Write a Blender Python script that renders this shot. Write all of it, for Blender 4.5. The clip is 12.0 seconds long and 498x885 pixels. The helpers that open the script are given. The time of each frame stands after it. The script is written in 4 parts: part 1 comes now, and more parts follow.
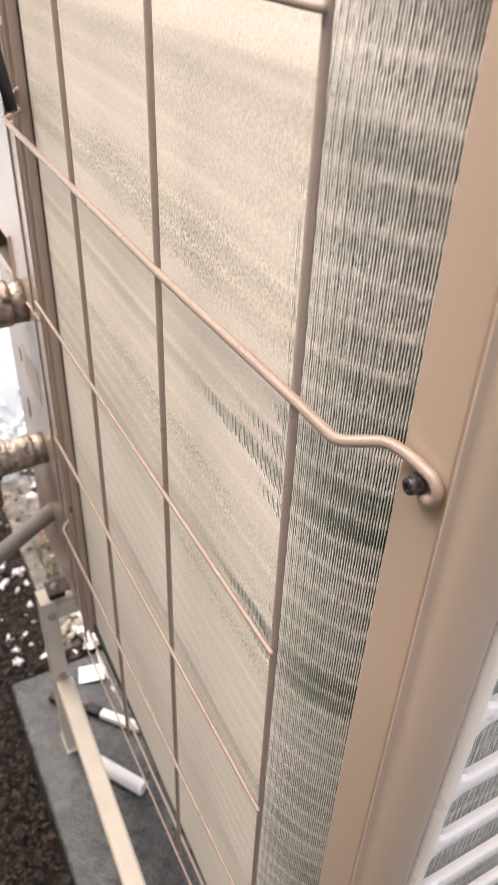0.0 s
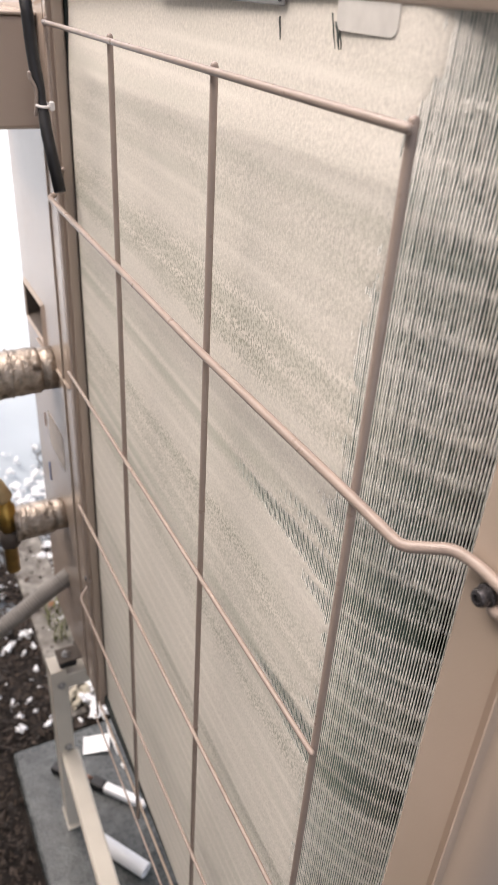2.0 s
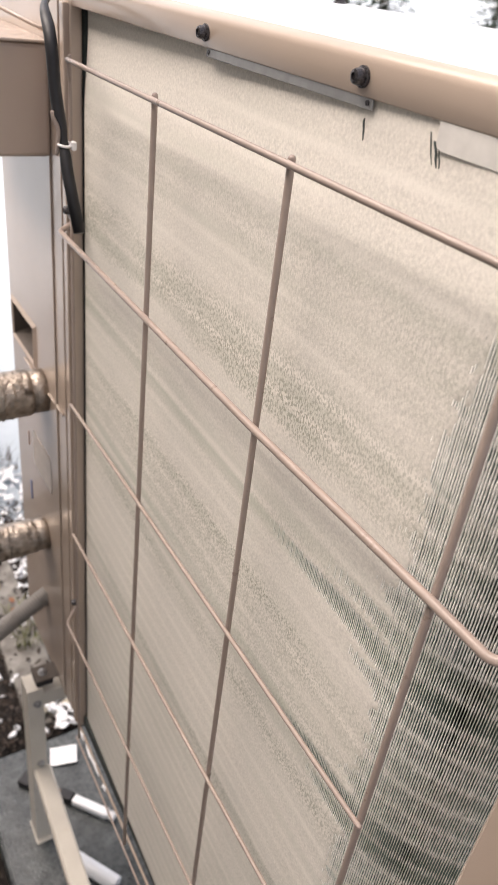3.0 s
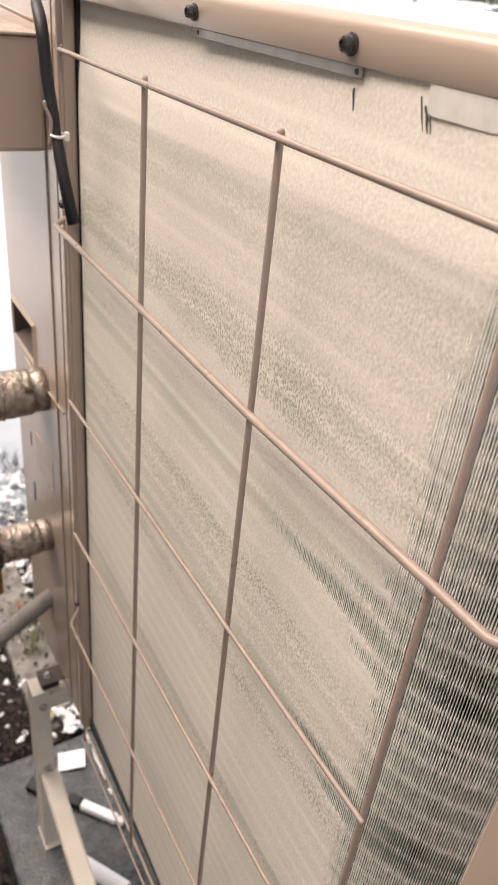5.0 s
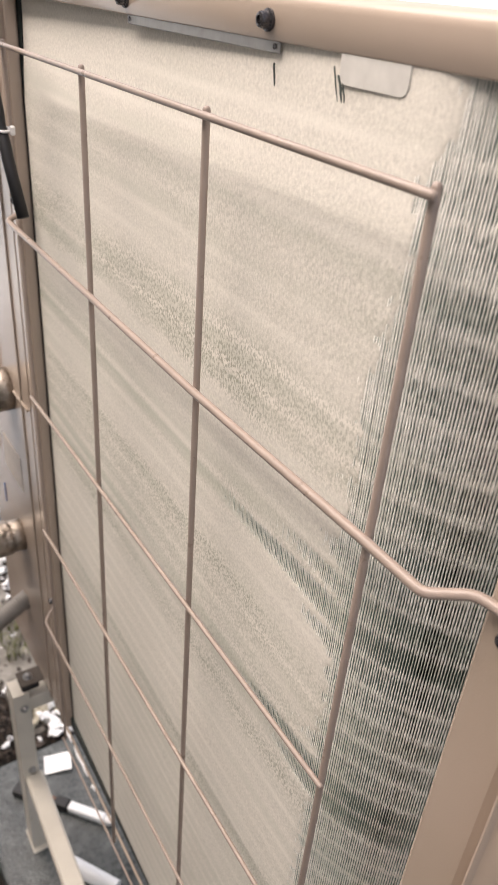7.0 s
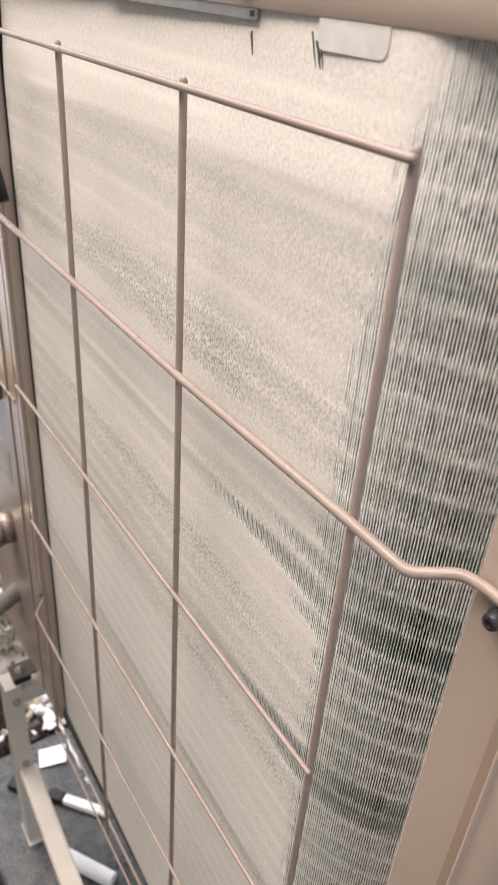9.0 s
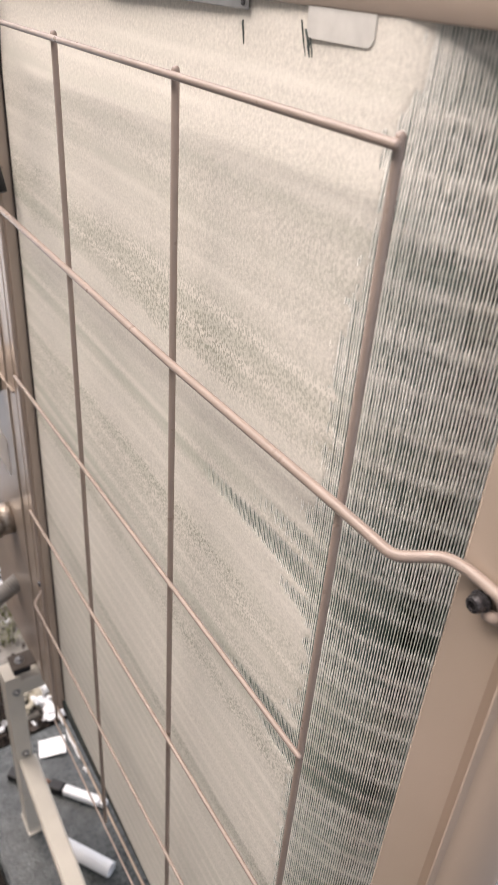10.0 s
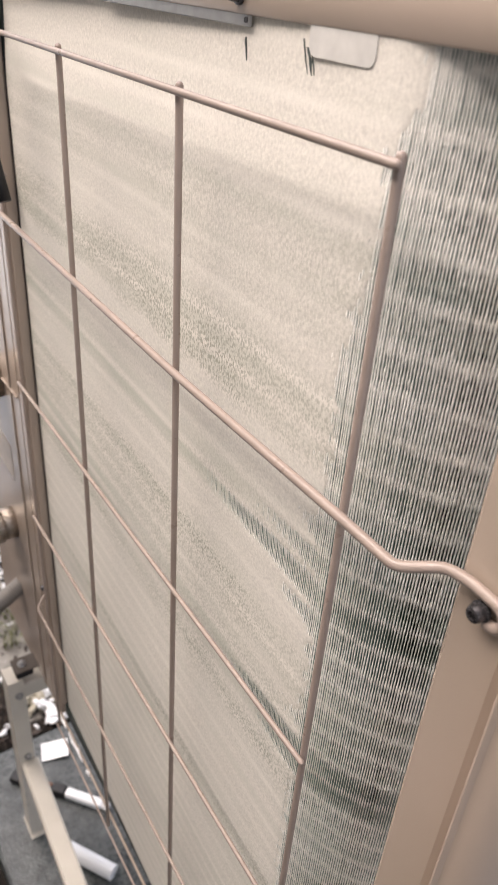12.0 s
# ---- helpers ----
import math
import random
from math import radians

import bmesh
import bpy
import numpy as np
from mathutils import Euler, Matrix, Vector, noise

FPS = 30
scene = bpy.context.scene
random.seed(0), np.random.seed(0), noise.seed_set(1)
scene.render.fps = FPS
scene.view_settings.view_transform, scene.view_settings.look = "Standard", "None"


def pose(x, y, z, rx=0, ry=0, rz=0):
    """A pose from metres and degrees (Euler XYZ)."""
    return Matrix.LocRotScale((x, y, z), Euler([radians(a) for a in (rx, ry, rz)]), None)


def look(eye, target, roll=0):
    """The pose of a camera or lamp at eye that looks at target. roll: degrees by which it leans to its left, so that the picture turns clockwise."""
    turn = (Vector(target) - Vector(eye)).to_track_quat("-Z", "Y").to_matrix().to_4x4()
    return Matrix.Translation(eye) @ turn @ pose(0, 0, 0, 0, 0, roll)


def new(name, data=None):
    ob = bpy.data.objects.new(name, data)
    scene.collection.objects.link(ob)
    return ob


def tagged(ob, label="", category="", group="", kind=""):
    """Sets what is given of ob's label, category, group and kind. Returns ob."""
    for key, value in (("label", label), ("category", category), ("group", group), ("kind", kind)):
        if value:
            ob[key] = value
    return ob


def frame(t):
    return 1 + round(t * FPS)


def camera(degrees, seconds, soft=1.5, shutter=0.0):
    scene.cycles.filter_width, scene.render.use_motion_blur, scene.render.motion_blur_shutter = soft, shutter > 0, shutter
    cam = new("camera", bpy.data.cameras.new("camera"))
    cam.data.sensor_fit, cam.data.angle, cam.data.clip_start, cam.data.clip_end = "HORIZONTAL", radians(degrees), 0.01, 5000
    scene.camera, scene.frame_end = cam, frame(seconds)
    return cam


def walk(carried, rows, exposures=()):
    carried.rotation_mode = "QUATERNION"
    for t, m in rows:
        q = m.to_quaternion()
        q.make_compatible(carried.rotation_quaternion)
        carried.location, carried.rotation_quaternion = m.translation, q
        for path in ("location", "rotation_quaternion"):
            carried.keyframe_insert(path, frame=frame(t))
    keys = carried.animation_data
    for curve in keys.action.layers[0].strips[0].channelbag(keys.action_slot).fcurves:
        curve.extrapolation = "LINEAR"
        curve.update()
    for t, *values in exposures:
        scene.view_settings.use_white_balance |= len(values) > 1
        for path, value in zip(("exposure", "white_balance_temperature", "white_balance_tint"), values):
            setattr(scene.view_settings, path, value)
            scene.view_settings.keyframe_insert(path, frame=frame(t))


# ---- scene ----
cam = camera(36.71, 12.0)
PATH = [
    (0, (-0.1447, -0.2195, 0.9772), (0.5723, 1.0455, -0.0837), 2.55),
    (0.5, (-0.1478, -0.2209, 0.9818), (0.5600, 1.0779, -0.0439), 2.29),
    (1, (-0.1530, -0.2166, 0.9892), (0.5505, 1.1187, 0.0085), 2.15),
    (1.5, (-0.1494, -0.2171, 0.9809), (0.5606, 1.1295, 0.0203), 2.63),
    (2, (-0.1583, -0.1990, 0.9864), (0.5763, 1.1469, 0.0436), 3.77),
    (2.5, (-0.1865, -0.1628, 1.0115), (0.6291, 1.1328, 0.0648), 6.47),
    (3, (-0.2012, -0.1495, 1.0237), (0.6446, 1.1184, 0.0661), 7.54),
    (5, (-0.1920, -0.1520, 1.0103), (0.6372, 1.1339, 0.0621), 6.31),
    (5.5, (-0.1867, -0.1575, 1.0062), (0.6477, 1.1262, 0.0598), 6.03),
    (6, (-0.1851, -0.1617, 1.0051), (0.6586, 1.1169, 0.0601), 5.72),
    (6.5, (-0.1857, -0.1641, 1.0070), (0.6679, 1.1097, 0.0642), 5.24),
    (7, (-0.1809, -0.1736, 1.0035), (0.6831, 1.0942, 0.0622), 4.67),
    (7.2, (-0.1767, -0.1790, 0.9993), (0.6889, 1.0887, 0.0593), 4.54),
    (9, (-0.1736, -0.1736, 0.9951), (0.6970, 1.0792, 0.0398), 4.30),
    (9.5, (-0.1740, -0.1770, 0.9966), (0.6927, 1.0736, 0.0349), 4.45),
    (10, (-0.1717, -0.1808, 0.9938), (0.6912, 1.0700, 0.0289), 4.39),
    (10.5, (-0.1704, -0.1798, 0.9919), (0.6918, 1.0700, 0.0252), 4.39),
    (11, (-0.1720, -0.1774, 0.9953), (0.6888, 1.0752, 0.0309), 4.39),
    (11.5, (-0.1729, -0.1816, 0.9969), (0.6888, 1.0729, 0.0358), 4.43),
    (12, (-0.1735, -0.1816, 0.9994), (0.6876, 1.0729, 0.0377), 4.29),
]
EXPOSURES = [(0.0, 1.47, 7450, 19), (0.8, 1.41, 7000, 17), (3.0, 1.21, 7100, 17), (4.9, 1.23, 7600, 19), (6.0, 1.24, 7400, 16), (9.0, 1.31, 7000, 17), (12.0, 1.31, 7000, 17)]
walk(cam, [(t, look(eye, target, roll)) for t, eye, target, roll in PATH], EXPOSURES)

# ---- world and light ----
world = bpy.data.worlds.new("overcast_sky")
scene.world = world
world.use_nodes = True
wn = world.node_tree.nodes
sky = wn.new("ShaderNodeTexSky")
sky.sky_type, sky.sun_disc = "NISHITA", False
sky.sun_elevation, sky.sun_rotation = radians(52), radians(-62)
sky.dust_density = 4.0
cloud = wn.new("ShaderNodeHueSaturation")
cloud.inputs["Saturation"].default_value = 0.5  # thin cloud greys the blue
world.node_tree.links.new(sky.outputs["Color"], cloud.inputs["Color"])
world.node_tree.links.new(cloud.outputs["Color"], wn["Background"].inputs["Color"])
wn["Background"].inputs["Strength"].default_value = 0.15

sun = new("sun", bpy.data.lights.new("sun", "SUN"))
sun.data.energy, sun.data.angle, sun.data.color = 2.6, radians(70), (1.0, 0.95, 0.88)
sun.matrix_world = look((-1.75, 0.92, 2.53), (0, 0, 0))
# a soft focus on the coil's near half
cam.data.dof.use_dof, cam.data.dof.focus_distance, cam.data.dof.aperture_fstop = True, 0.40, 22.0

# ---- materials ----


def mat(name, rgb, rough=0.5, metal=0.0, spread=0.12, scale=40.0, bump=0.0, bscale=300.0, second=None, mask=(0.45, 0.62), mscale=18.0, stretch=(1, 1, 1), random_tone=0.0, island=0.0, coat=0.0):
    """A surface with grain at two scales, an optional second tone in patches, and fine relief."""
    m = bpy.data.materials.new(name)
    m.use_nodes = True
    nt, n, ln = m.node_tree, m.node_tree.nodes, m.node_tree.links.new
    b = n["Principled BSDF"]
    b.inputs["Roughness"].default_value, b.inputs["Metallic"].default_value = rough, metal
    b.inputs["Coat Weight"].default_value = coat
    tc, mp = n.new("ShaderNodeTexCoord"), n.new("ShaderNodeMapping")
    mp.inputs["Scale"].default_value = stretch
    ln(tc.outputs["Object"], mp.inputs["Vector"])

    def noise_tex(s, detail=4.0, long=False):
        t = n.new("ShaderNodeTexNoise")
        t.inputs["Scale"].default_value, t.inputs["Detail"].default_value = s, detail
        ln(mp.outputs["Vector"] if long else tc.outputs["Object"], t.inputs["Vector"])
        return t

    def ramp(src, a, b2, lo, hi):
        r = n.new("ShaderNodeMapRange")
        r.inputs["From Min"].default_value, r.inputs["From Max"].default_value = a, b2
        r.inputs["To Min"].default_value, r.inputs["To Max"].default_value = lo, hi
        ln(src, r.inputs["Value"])
        return r.outputs["Result"]

    def mix(fac, c1, c2, mode="MIX"):
        x = n.new("ShaderNodeMix")
        x.data_type, x.blend_type = "RGBA", mode
        for sock, v in ((x.inputs[0], fac), (x.inputs[6], c1), (x.inputs[7], c2)):
            if isinstance(v, (float, int)):
                sock.default_value = v
            elif isinstance(v, tuple):
                sock.default_value = (*v, 1)
            else:
                ln(v, sock)
        return x.outputs[2]

    col = mix(ramp(noise_tex(scale).outputs["Fac"], 0.3, 0.7, 0, 1), tuple(c * (1 - spread) for c in rgb), tuple(min(1, c * (1 + spread)) for c in rgb))
    if second:
        col = mix(ramp(noise_tex(mscale, 6.0, True).outputs["Fac"], mask[0], mask[1], 0, 1), col, second)
    if random_tone or island:
        src = n.new("ShaderNodeObjectInfo").outputs["Random"] if random_tone else n.new("ShaderNodeNewGeometry").outputs["Random Per Island"]
        amt = random_tone or island
        v = n.new("ShaderNodeHueSaturation")
        ln(col, v.inputs["Color"])
        ln(ramp(src, 0, 1, 1 - amt, 1 + amt), v.inputs["Value"])
        col = v.outputs["Color"]
    ln(col, b.inputs["Base Color"])
    ln(ramp(noise_tex(scale * 2.3).outputs["Fac"], 0.3, 0.7, max(0.03, rough - 0.08), min(1, rough + 0.1)), b.inputs["Roughness"])
    if bump:
        bp = n.new("ShaderNodeBump")
        bp.inputs["Strength"].default_value, bp.inputs["Distance"].default_value = bump, 0.002
        ln(noise_tex(bscale, 6.0).outputs["Fac"], bp.inputs["Height"])
        ln(bp.outputs["Normal"], b.inputs["Normal"])
    return m


BEIGE = mat("beige_paint", (0.455, 0.365, 0.305), 0.14, spread=0.04, scale=9, bump=0.05, bscale=900, second=(0.42, 0.342, 0.275), mask=(0.35, 0.75), mscale=4)
WIRE = mat("coated_wire", (0.305, 0.243, 0.21), 0.34, spread=0.06, scale=60, bump=0.06, bscale=500)
WHITE = mat("white_plastic", (0.80, 0.78, 0.77), 0.3, spread=0.04, scale=20)
IVORY = mat("ivory_steel", (0.58, 0.54, 0.47), 0.35, spread=0.06, scale=25, second=(0.55, 0.49, 0.41), mask=(0.62, 0.75), mscale=55)
# pale blue-white base carries the sky reflected in the lid's icy film
TOPM = mat("sky_sheen_top", (0.82, 0.86, 0.91), 0.45, spread=0.05, scale=14, bump=0.05, bscale=60, coat=0.3)
FROST = mat("frost_skin", (0.70, 0.665, 0.605), 0.75, spread=0.12, scale=560, bump=0.10, bscale=620, second=(0.635, 0.62, 0.55), mask=(0.52, 0.80), mscale=48, stretch=(0.3, 0.07, 1.0))
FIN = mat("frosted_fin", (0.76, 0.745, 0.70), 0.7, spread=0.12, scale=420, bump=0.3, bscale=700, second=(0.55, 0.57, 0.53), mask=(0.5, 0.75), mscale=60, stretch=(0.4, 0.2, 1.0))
# green fin metal, darkened for the shade in the gaps
FIN_SIDE_SHADE = mat("shaded_fin_side", (0.15, 0.22, 0.195), 0.5, metal=0.2, spread=0.2, scale=300)
# near-black that stands in for deep shade in gaps and slots
GAP_SHADE = mat("gap_shade", (0.02, 0.03, 0.028), 0.6)
BLACK = mat("black_rubber", (0.006, 0.006, 0.008), 0.5, spread=0.2, bump=0.1, bscale=400)
SCREW = mat("black_screw", (0.07, 0.066, 0.07), 0.27, metal=0.6, spread=0.25, scale=300)
STEEL = mat("galvanised_steel", (0.34, 0.34, 0.34), 0.42, metal=0.7, spread=0.12, scale=90)
FOIL = mat("foil_tape", (0.36, 0.31, 0.265), 0.36, metal=0.85, spread=0.35, scale=110, bump=1.0, bscale=210, second=(0.09, 0.07, 0.055), mask=(0.56, 0.66), mscale=60)
BRASS = mat("brass", (0.42, 0.26, 0.07), 0.35, metal=0.9, spread=0.2, scale=90)
HOSE = mat("grey_hose", (0.20, 0.185, 0.17), 0.55, spread=0.1)
CONCRETE = mat("damp_concrete", (0.085, 0.096, 0.096), 0.28, spread=0.3, scale=70, bump=0.5, bscale=260, second=(0.030, 0.037, 0.039), mask=(0.36, 0.66), mscale=55)
EDGING = mat("edging_concrete", (0.24, 0.225, 0.20), 0.8, spread=0.3, scale=40, bump=0.6, bscale=200, second=(0.13, 0.115, 0.10), mask=(0.42, 0.62), mscale=22)
LEAF = mat("dead_leaf", (0.036, 0.024, 0.017), 0.7, spread=0.3, scale=60, island=0.65)
SNOW = mat("snow", (0.86, 0.87, 0.88), 0.6, spread=0.03, bump=0.5, bscale=120)
PAPER = mat("white_paper", (0.93, 0.94, 0.95), 0.4, spread=0.02)
GREEN = mat("grass_blade", (0.16, 0.17, 0.06), 0.6, spread=0.3, island=0.4)
ORANGE = mat("orange_leaf", (0.25, 0.10, 0.05), 0.7, spread=0.3, scale=150)
TAN = mat("tan_sleeve", (0.50, 0.37, 0.20), 0.6, spread=0.15, scale=60, bump=0.2)
COPPER = mat("copper_tube", (0.5, 0.28, 0.2), 0.3, metal=0.9)
BARK = mat("bark", (0.08, 0.06, 0.045), 0.9)
NEEDLE = mat("needle", (0.03, 0.05, 0.035), 0.8, island=0.5)
RENDER = mat("wall_render", (0.36, 0.32, 0.27), 0.9, spread=0.1, scale=30, bump=0.4, bscale=200)
HAZE = mat("hazed_steel", (0.60, 0.585, 0.555), 0.6, spread=0.08, scale=120)
# pale tone for the blurred snow reflection on the service panel
SNOW_SHEEN = mat("snow_sheen", (0.52, 0.47, 0.43), 0.5, spread=0.1, scale=60)
# dark brown; inside the grip recess it stands in for shade
GRIP = mat("grip_recess", (0.07, 0.055, 0.045), 0.7)
STONE = mat("ochre_stone", (0.46, 0.42, 0.33), 0.8, spread=0.2, scale=80, bump=0.4)
BLUE = mat("blue_ink", (0.06, 0.12, 0.35), 0.5)


ROW_Z0, ROW_PITCH = 0.937, 0.0192
# tube row, how grainy the frost is there, how thin and grey it is
FROST_ROWS = ((0, 0.10, 0.05), (0.9, 0.15, 0.10), (1.4, 0.35, 0.32), (1.9, 0.35, 0.12), (2.4, 0.40, 0.32), (2.9, 0.30, 0.15), (4.4, 0.20, 0.10), (5.0, 0.75, 0.35), (6.2, 1.0, 0.50), (6.9, 0.9, 0.45),
              (7.2, 0.08, 0.08), (8.6, 0.10, 0.04), (9.2, 0.30, 0.40), (10.4, 0.50, 0.75), (10.9, 0.35, 0.45), (11.5, 0.10, 0.10), (12.8, 0.30, 0.15), (13.2, 1.0, 0.40), (14.0, 0.70, 0.25), (15.6, 0.55, 0.25),
              (16.5, 0.40, 0.70), (17.6, 0.30, 0.55), (18.2, 0.70, 0.15), (18.8, 0.95, 0.30), (19.4, 0.30, 0.15), (21.0, 0.10, 0.12), (24.8, 0.20, 0.20), (25.4, 0.80, 0.40), (26.5, 0.20, 0.25), (45, 0.10, 0.15))


def rib_frost(m, strength, grain):
    """Frost by tube row: whiter level ridges on the tubes, grainy or thin grey frost between them."""
    n, ln = m.node_tree.nodes, m.node_tree.links.new
    b = n["Principled BSDF"]
    col = b.inputs["Base Color"].links[0].from_socket
    tc, sp = n.new("ShaderNodeTexCoord"), n.new("ShaderNodeSeparateXYZ")
    ln(tc.outputs["Object"], sp.inputs[0])

    def noise_tex(scale, stretch, detail):
        mp, t = n.new("ShaderNodeMapping"), n.new("ShaderNodeTexNoise")
        mp.inputs["Scale"].default_value = stretch
        ln(tc.outputs["Object"], mp.inputs["Vector"])
        ln(mp.outputs["Vector"], t.inputs["Vector"])
        t.inputs["Scale"].default_value, t.inputs["Detail"].default_value = scale, detail
        return t.outputs["Fac"]

    def math_node(op, x, y, z=0.0, clamp=False):
        k = n.new("ShaderNodeMath")
        k.operation, k.use_clamp = op, clamp
        for sock, v in zip(k.inputs, (x, y, z)):
            if isinstance(v, (int, float)):
                sock.default_value = v
            else:
                ln(v, sock)
        return k.outputs[0]

    def span(src, lo, hi, top=1.0):
        r = n.new("ShaderNodeMapRange")
        r.inputs["From Min"].default_value, r.inputs["From Max"].default_value, r.inputs["To Max"].default_value = lo, hi, top
        ln(src, r.inputs["Value"])
        return r.outputs["Result"]

    def blend(fac, c1, rgb):
        x = n.new("ShaderNodeMix")
        x.data_type = "RGBA"
        ln(fac, x.inputs[0])
        ln(c1, x.inputs[6])
        x.inputs[7].default_value = (*rgb, 1)
        return x.outputs[2]

    row = math_node("MULTIPLY_ADD", sp.outputs["Z"], -1 / ROW_PITCH, ROW_Z0 / ROW_PITCH)
    wob = math_node("MULTIPLY_ADD", noise_tex(60.0, (1, 0.35, 1), 4.0), 0.9, -0.45)
    rowy = math_node("ADD", row, wob)
    ramp = n.new("ShaderNodeValToRGB")
    ramp.color_ramp.interpolation = "LINEAR"
    el = ramp.color_ramp.elements
    for i, (k, g, h) in enumerate(FROST_ROWS):
        e = el[0] if i == 0 else el[len(el) - 1] if i == len(FROST_ROWS) - 1 else el.new(k / 45)
        e.position, e.color = k / 45, (g, h, 0, 1)
    ln(math_node("DIVIDE", rowy, 45.0), ramp.inputs["Fac"])
    band = n.new("ShaderNodeSeparateColor")
    ln(ramp.outputs["Color"], band.inputs["Color"])
    patch = span(noise_tex(14.0, (1, 0.5, 1.6), 4.0), 0.26, 0.54)
    off = math_node("PINGPONG", row, 0.5)
    ridge = math_node("MULTIPLY", span(off, 0.22, 0.03), math_node("MULTIPLY", span(noise_tex(40.0, (1, 0.22, 1.5), 6.0), 0.38, 0.66), strength), 0, True)
    trough = span(off, 0.08, 0.30)
    thin = math_node("MULTIPLY", band.outputs[1], math_node("MULTIPLY", trough, span(noise_tex(30.0, (1, 0.2, 2.0), 5.0), 0.25, 0.60)), 0, True)
    fine = span(noise_tex(760.0, (1, 1, 0.6), 5.0), 0.46, 0.60)
    speck = math_node("MULTIPLY", fine, math_node("MULTIPLY", band.outputs[0], math_node("MULTIPLY", patch, grain)), 0, True)
    col = blend(thin, col, (0.49, 0.505, 0.43))
    col = blend(ridge, col, (0.79, 0.755, 0.69))
    col = blend(speck, col, (0.33, 0.335, 0.27))
    ln(col, b.inputs["Base Color"])


rib_frost(FROST, 0.75, 0.95)
rib_frost(FIN, 0.7, 0.4)


GROUND_LEVEL = -0.345


def ground_material():
    m = mat("mulch_and_snow", (0.018, 0.013, 0.010), 0.9, spread=0.5, scale=90, bump=1.0, bscale=160)
    n, ln = m.node_tree.nodes, m.node_tree.links.new
    b = n["Principled BSDF"]
    soil = b.inputs["Base Color"].links[0].from_socket
    tc, sp, nz = n.new("ShaderNodeTexCoord"), n.new("ShaderNodeSeparateXYZ"), n.new("ShaderNodeTexNoise")
    ln(tc.outputs["Object"], sp.inputs[0])
    ln(tc.outputs["Object"], nz.inputs["Vector"])
    nz.inputs["Scale"].default_value, nz.inputs["Detail"].default_value = 7.0, 8.0
    a, r, x = n.new("ShaderNodeMath"), n.new("ShaderNodeMapRange"), n.new("ShaderNodeMix")
    # snow lies closed from about two metres off the unit's unseen side, in patches before that; bare mulch there is
    # added to cut bounce light
    a.operation = "MULTIPLY_ADD"
    dist, away = n.new("ShaderNodeVectorMath"), n.new("ShaderNodeVectorMath")
    away.operation, dist.operation = "SUBTRACT", "LENGTH"
    ln(tc.outputs["Object"], away.inputs[0])
    away.inputs[1].default_value = (-0.6, -0.3, GROUND_LEVEL)
    ln(away.outputs[0], dist.inputs[0])
    ln(dist.outputs["Value"], a.inputs[0])
    a.inputs[1].default_value = 0.55
    ln(nz.outputs["Fac"], a.inputs[2])
    r.inputs["From Min"].default_value, r.inputs["From Max"].default_value = 1.52, 1.60
    ln(a.outputs[0], r.inputs["Value"])
    x.data_type = "RGBA"
    ln(r.outputs["Result"], x.inputs[0])
    ln(soil, x.inputs[6])
    x.inputs[7].default_value = (0.36, 0.41, 0.45, 1)
    ln(x.outputs[2], b.inputs["Base Color"])
    return m


GROUND = ground_material()

# ---- mesh tools ----


def mesh_from(name, verts, faces, material, smooth=False):
    me = bpy.data.meshes.new(name)
    me.from_pydata([tuple(v) for v in verts], [], faces)
    me.materials.append(material)
    if smooth:
        me.polygons.foreach_set("use_smooth", [True] * len(me.polygons))
    me.update()
    return me


def part(name, data, material, parent, label="", kind=""):
    """Links a bmesh or a mesh as one object under parent."""
    if isinstance(data, bmesh.types.BMesh):
        bm = data
        bmesh.ops.recalc_face_normals(bm, faces=bm.faces)
        data = bpy.data.meshes.new(name)
        bm.to_mesh(data)
        bm.free()
        data.materials.append(material)
    ob = new(name, data)
    ob.parent = parent
    if label or kind:
        tagged(ob, label=label, kind=kind)
    return ob


def thing(name, label, category, at=(0, 0, 0), group="", kind=""):
    ob = new(name)
    ob.location = at
    ob.empty_display_size = 0.05
    return tagged(ob, label, category, group, kind)


def box(lo, hi, bevel=0.0, seg=2, m=None, bm=None):
    bm = bm or bmesh.new()
    c = [(a + b) / 2 for a, b in zip(lo, hi)]
    s = [abs(b - a) for a, b in zip(lo, hi)]
    got = bmesh.ops.create_cube(bm, size=1.0, matrix=Matrix.Translation(c) @ Matrix.Diagonal((*s, 1)))
    vs = got["verts"]
    if bevel:
        es = list({e for v in vs for e in v.link_edges})
        out = bmesh.ops.bevel(bm, geom=es, offset=bevel, segments=seg, affect="EDGES", profile=0.5)
        vs = list({v for f in out["faces"] for v in f.verts} | {v for v in vs if v.is_valid})
    if m is not None:
        bmesh.ops.transform(bm, matrix=m, verts=vs)
    return bm


def rounded(points, r, n=5):
    """Rounds the corners of an open line of points."""
    ps = [Vector(p) for p in points]
    out = [ps[0]]
    for a, b, c in zip(ps, ps[1:], ps[2:]):
        d = min(r, (a - b).length * 0.49, (c - b).length * 0.49)
        p, q = b + (a - b).normalized() * d, b + (c - b).normalized() * d
        for i in range(n + 1):
            t = i / n
            out.append((1 - t) ** 2 * p + 2 * t * (1 - t) * b + t * t * q)
    return out + [ps[-1]]


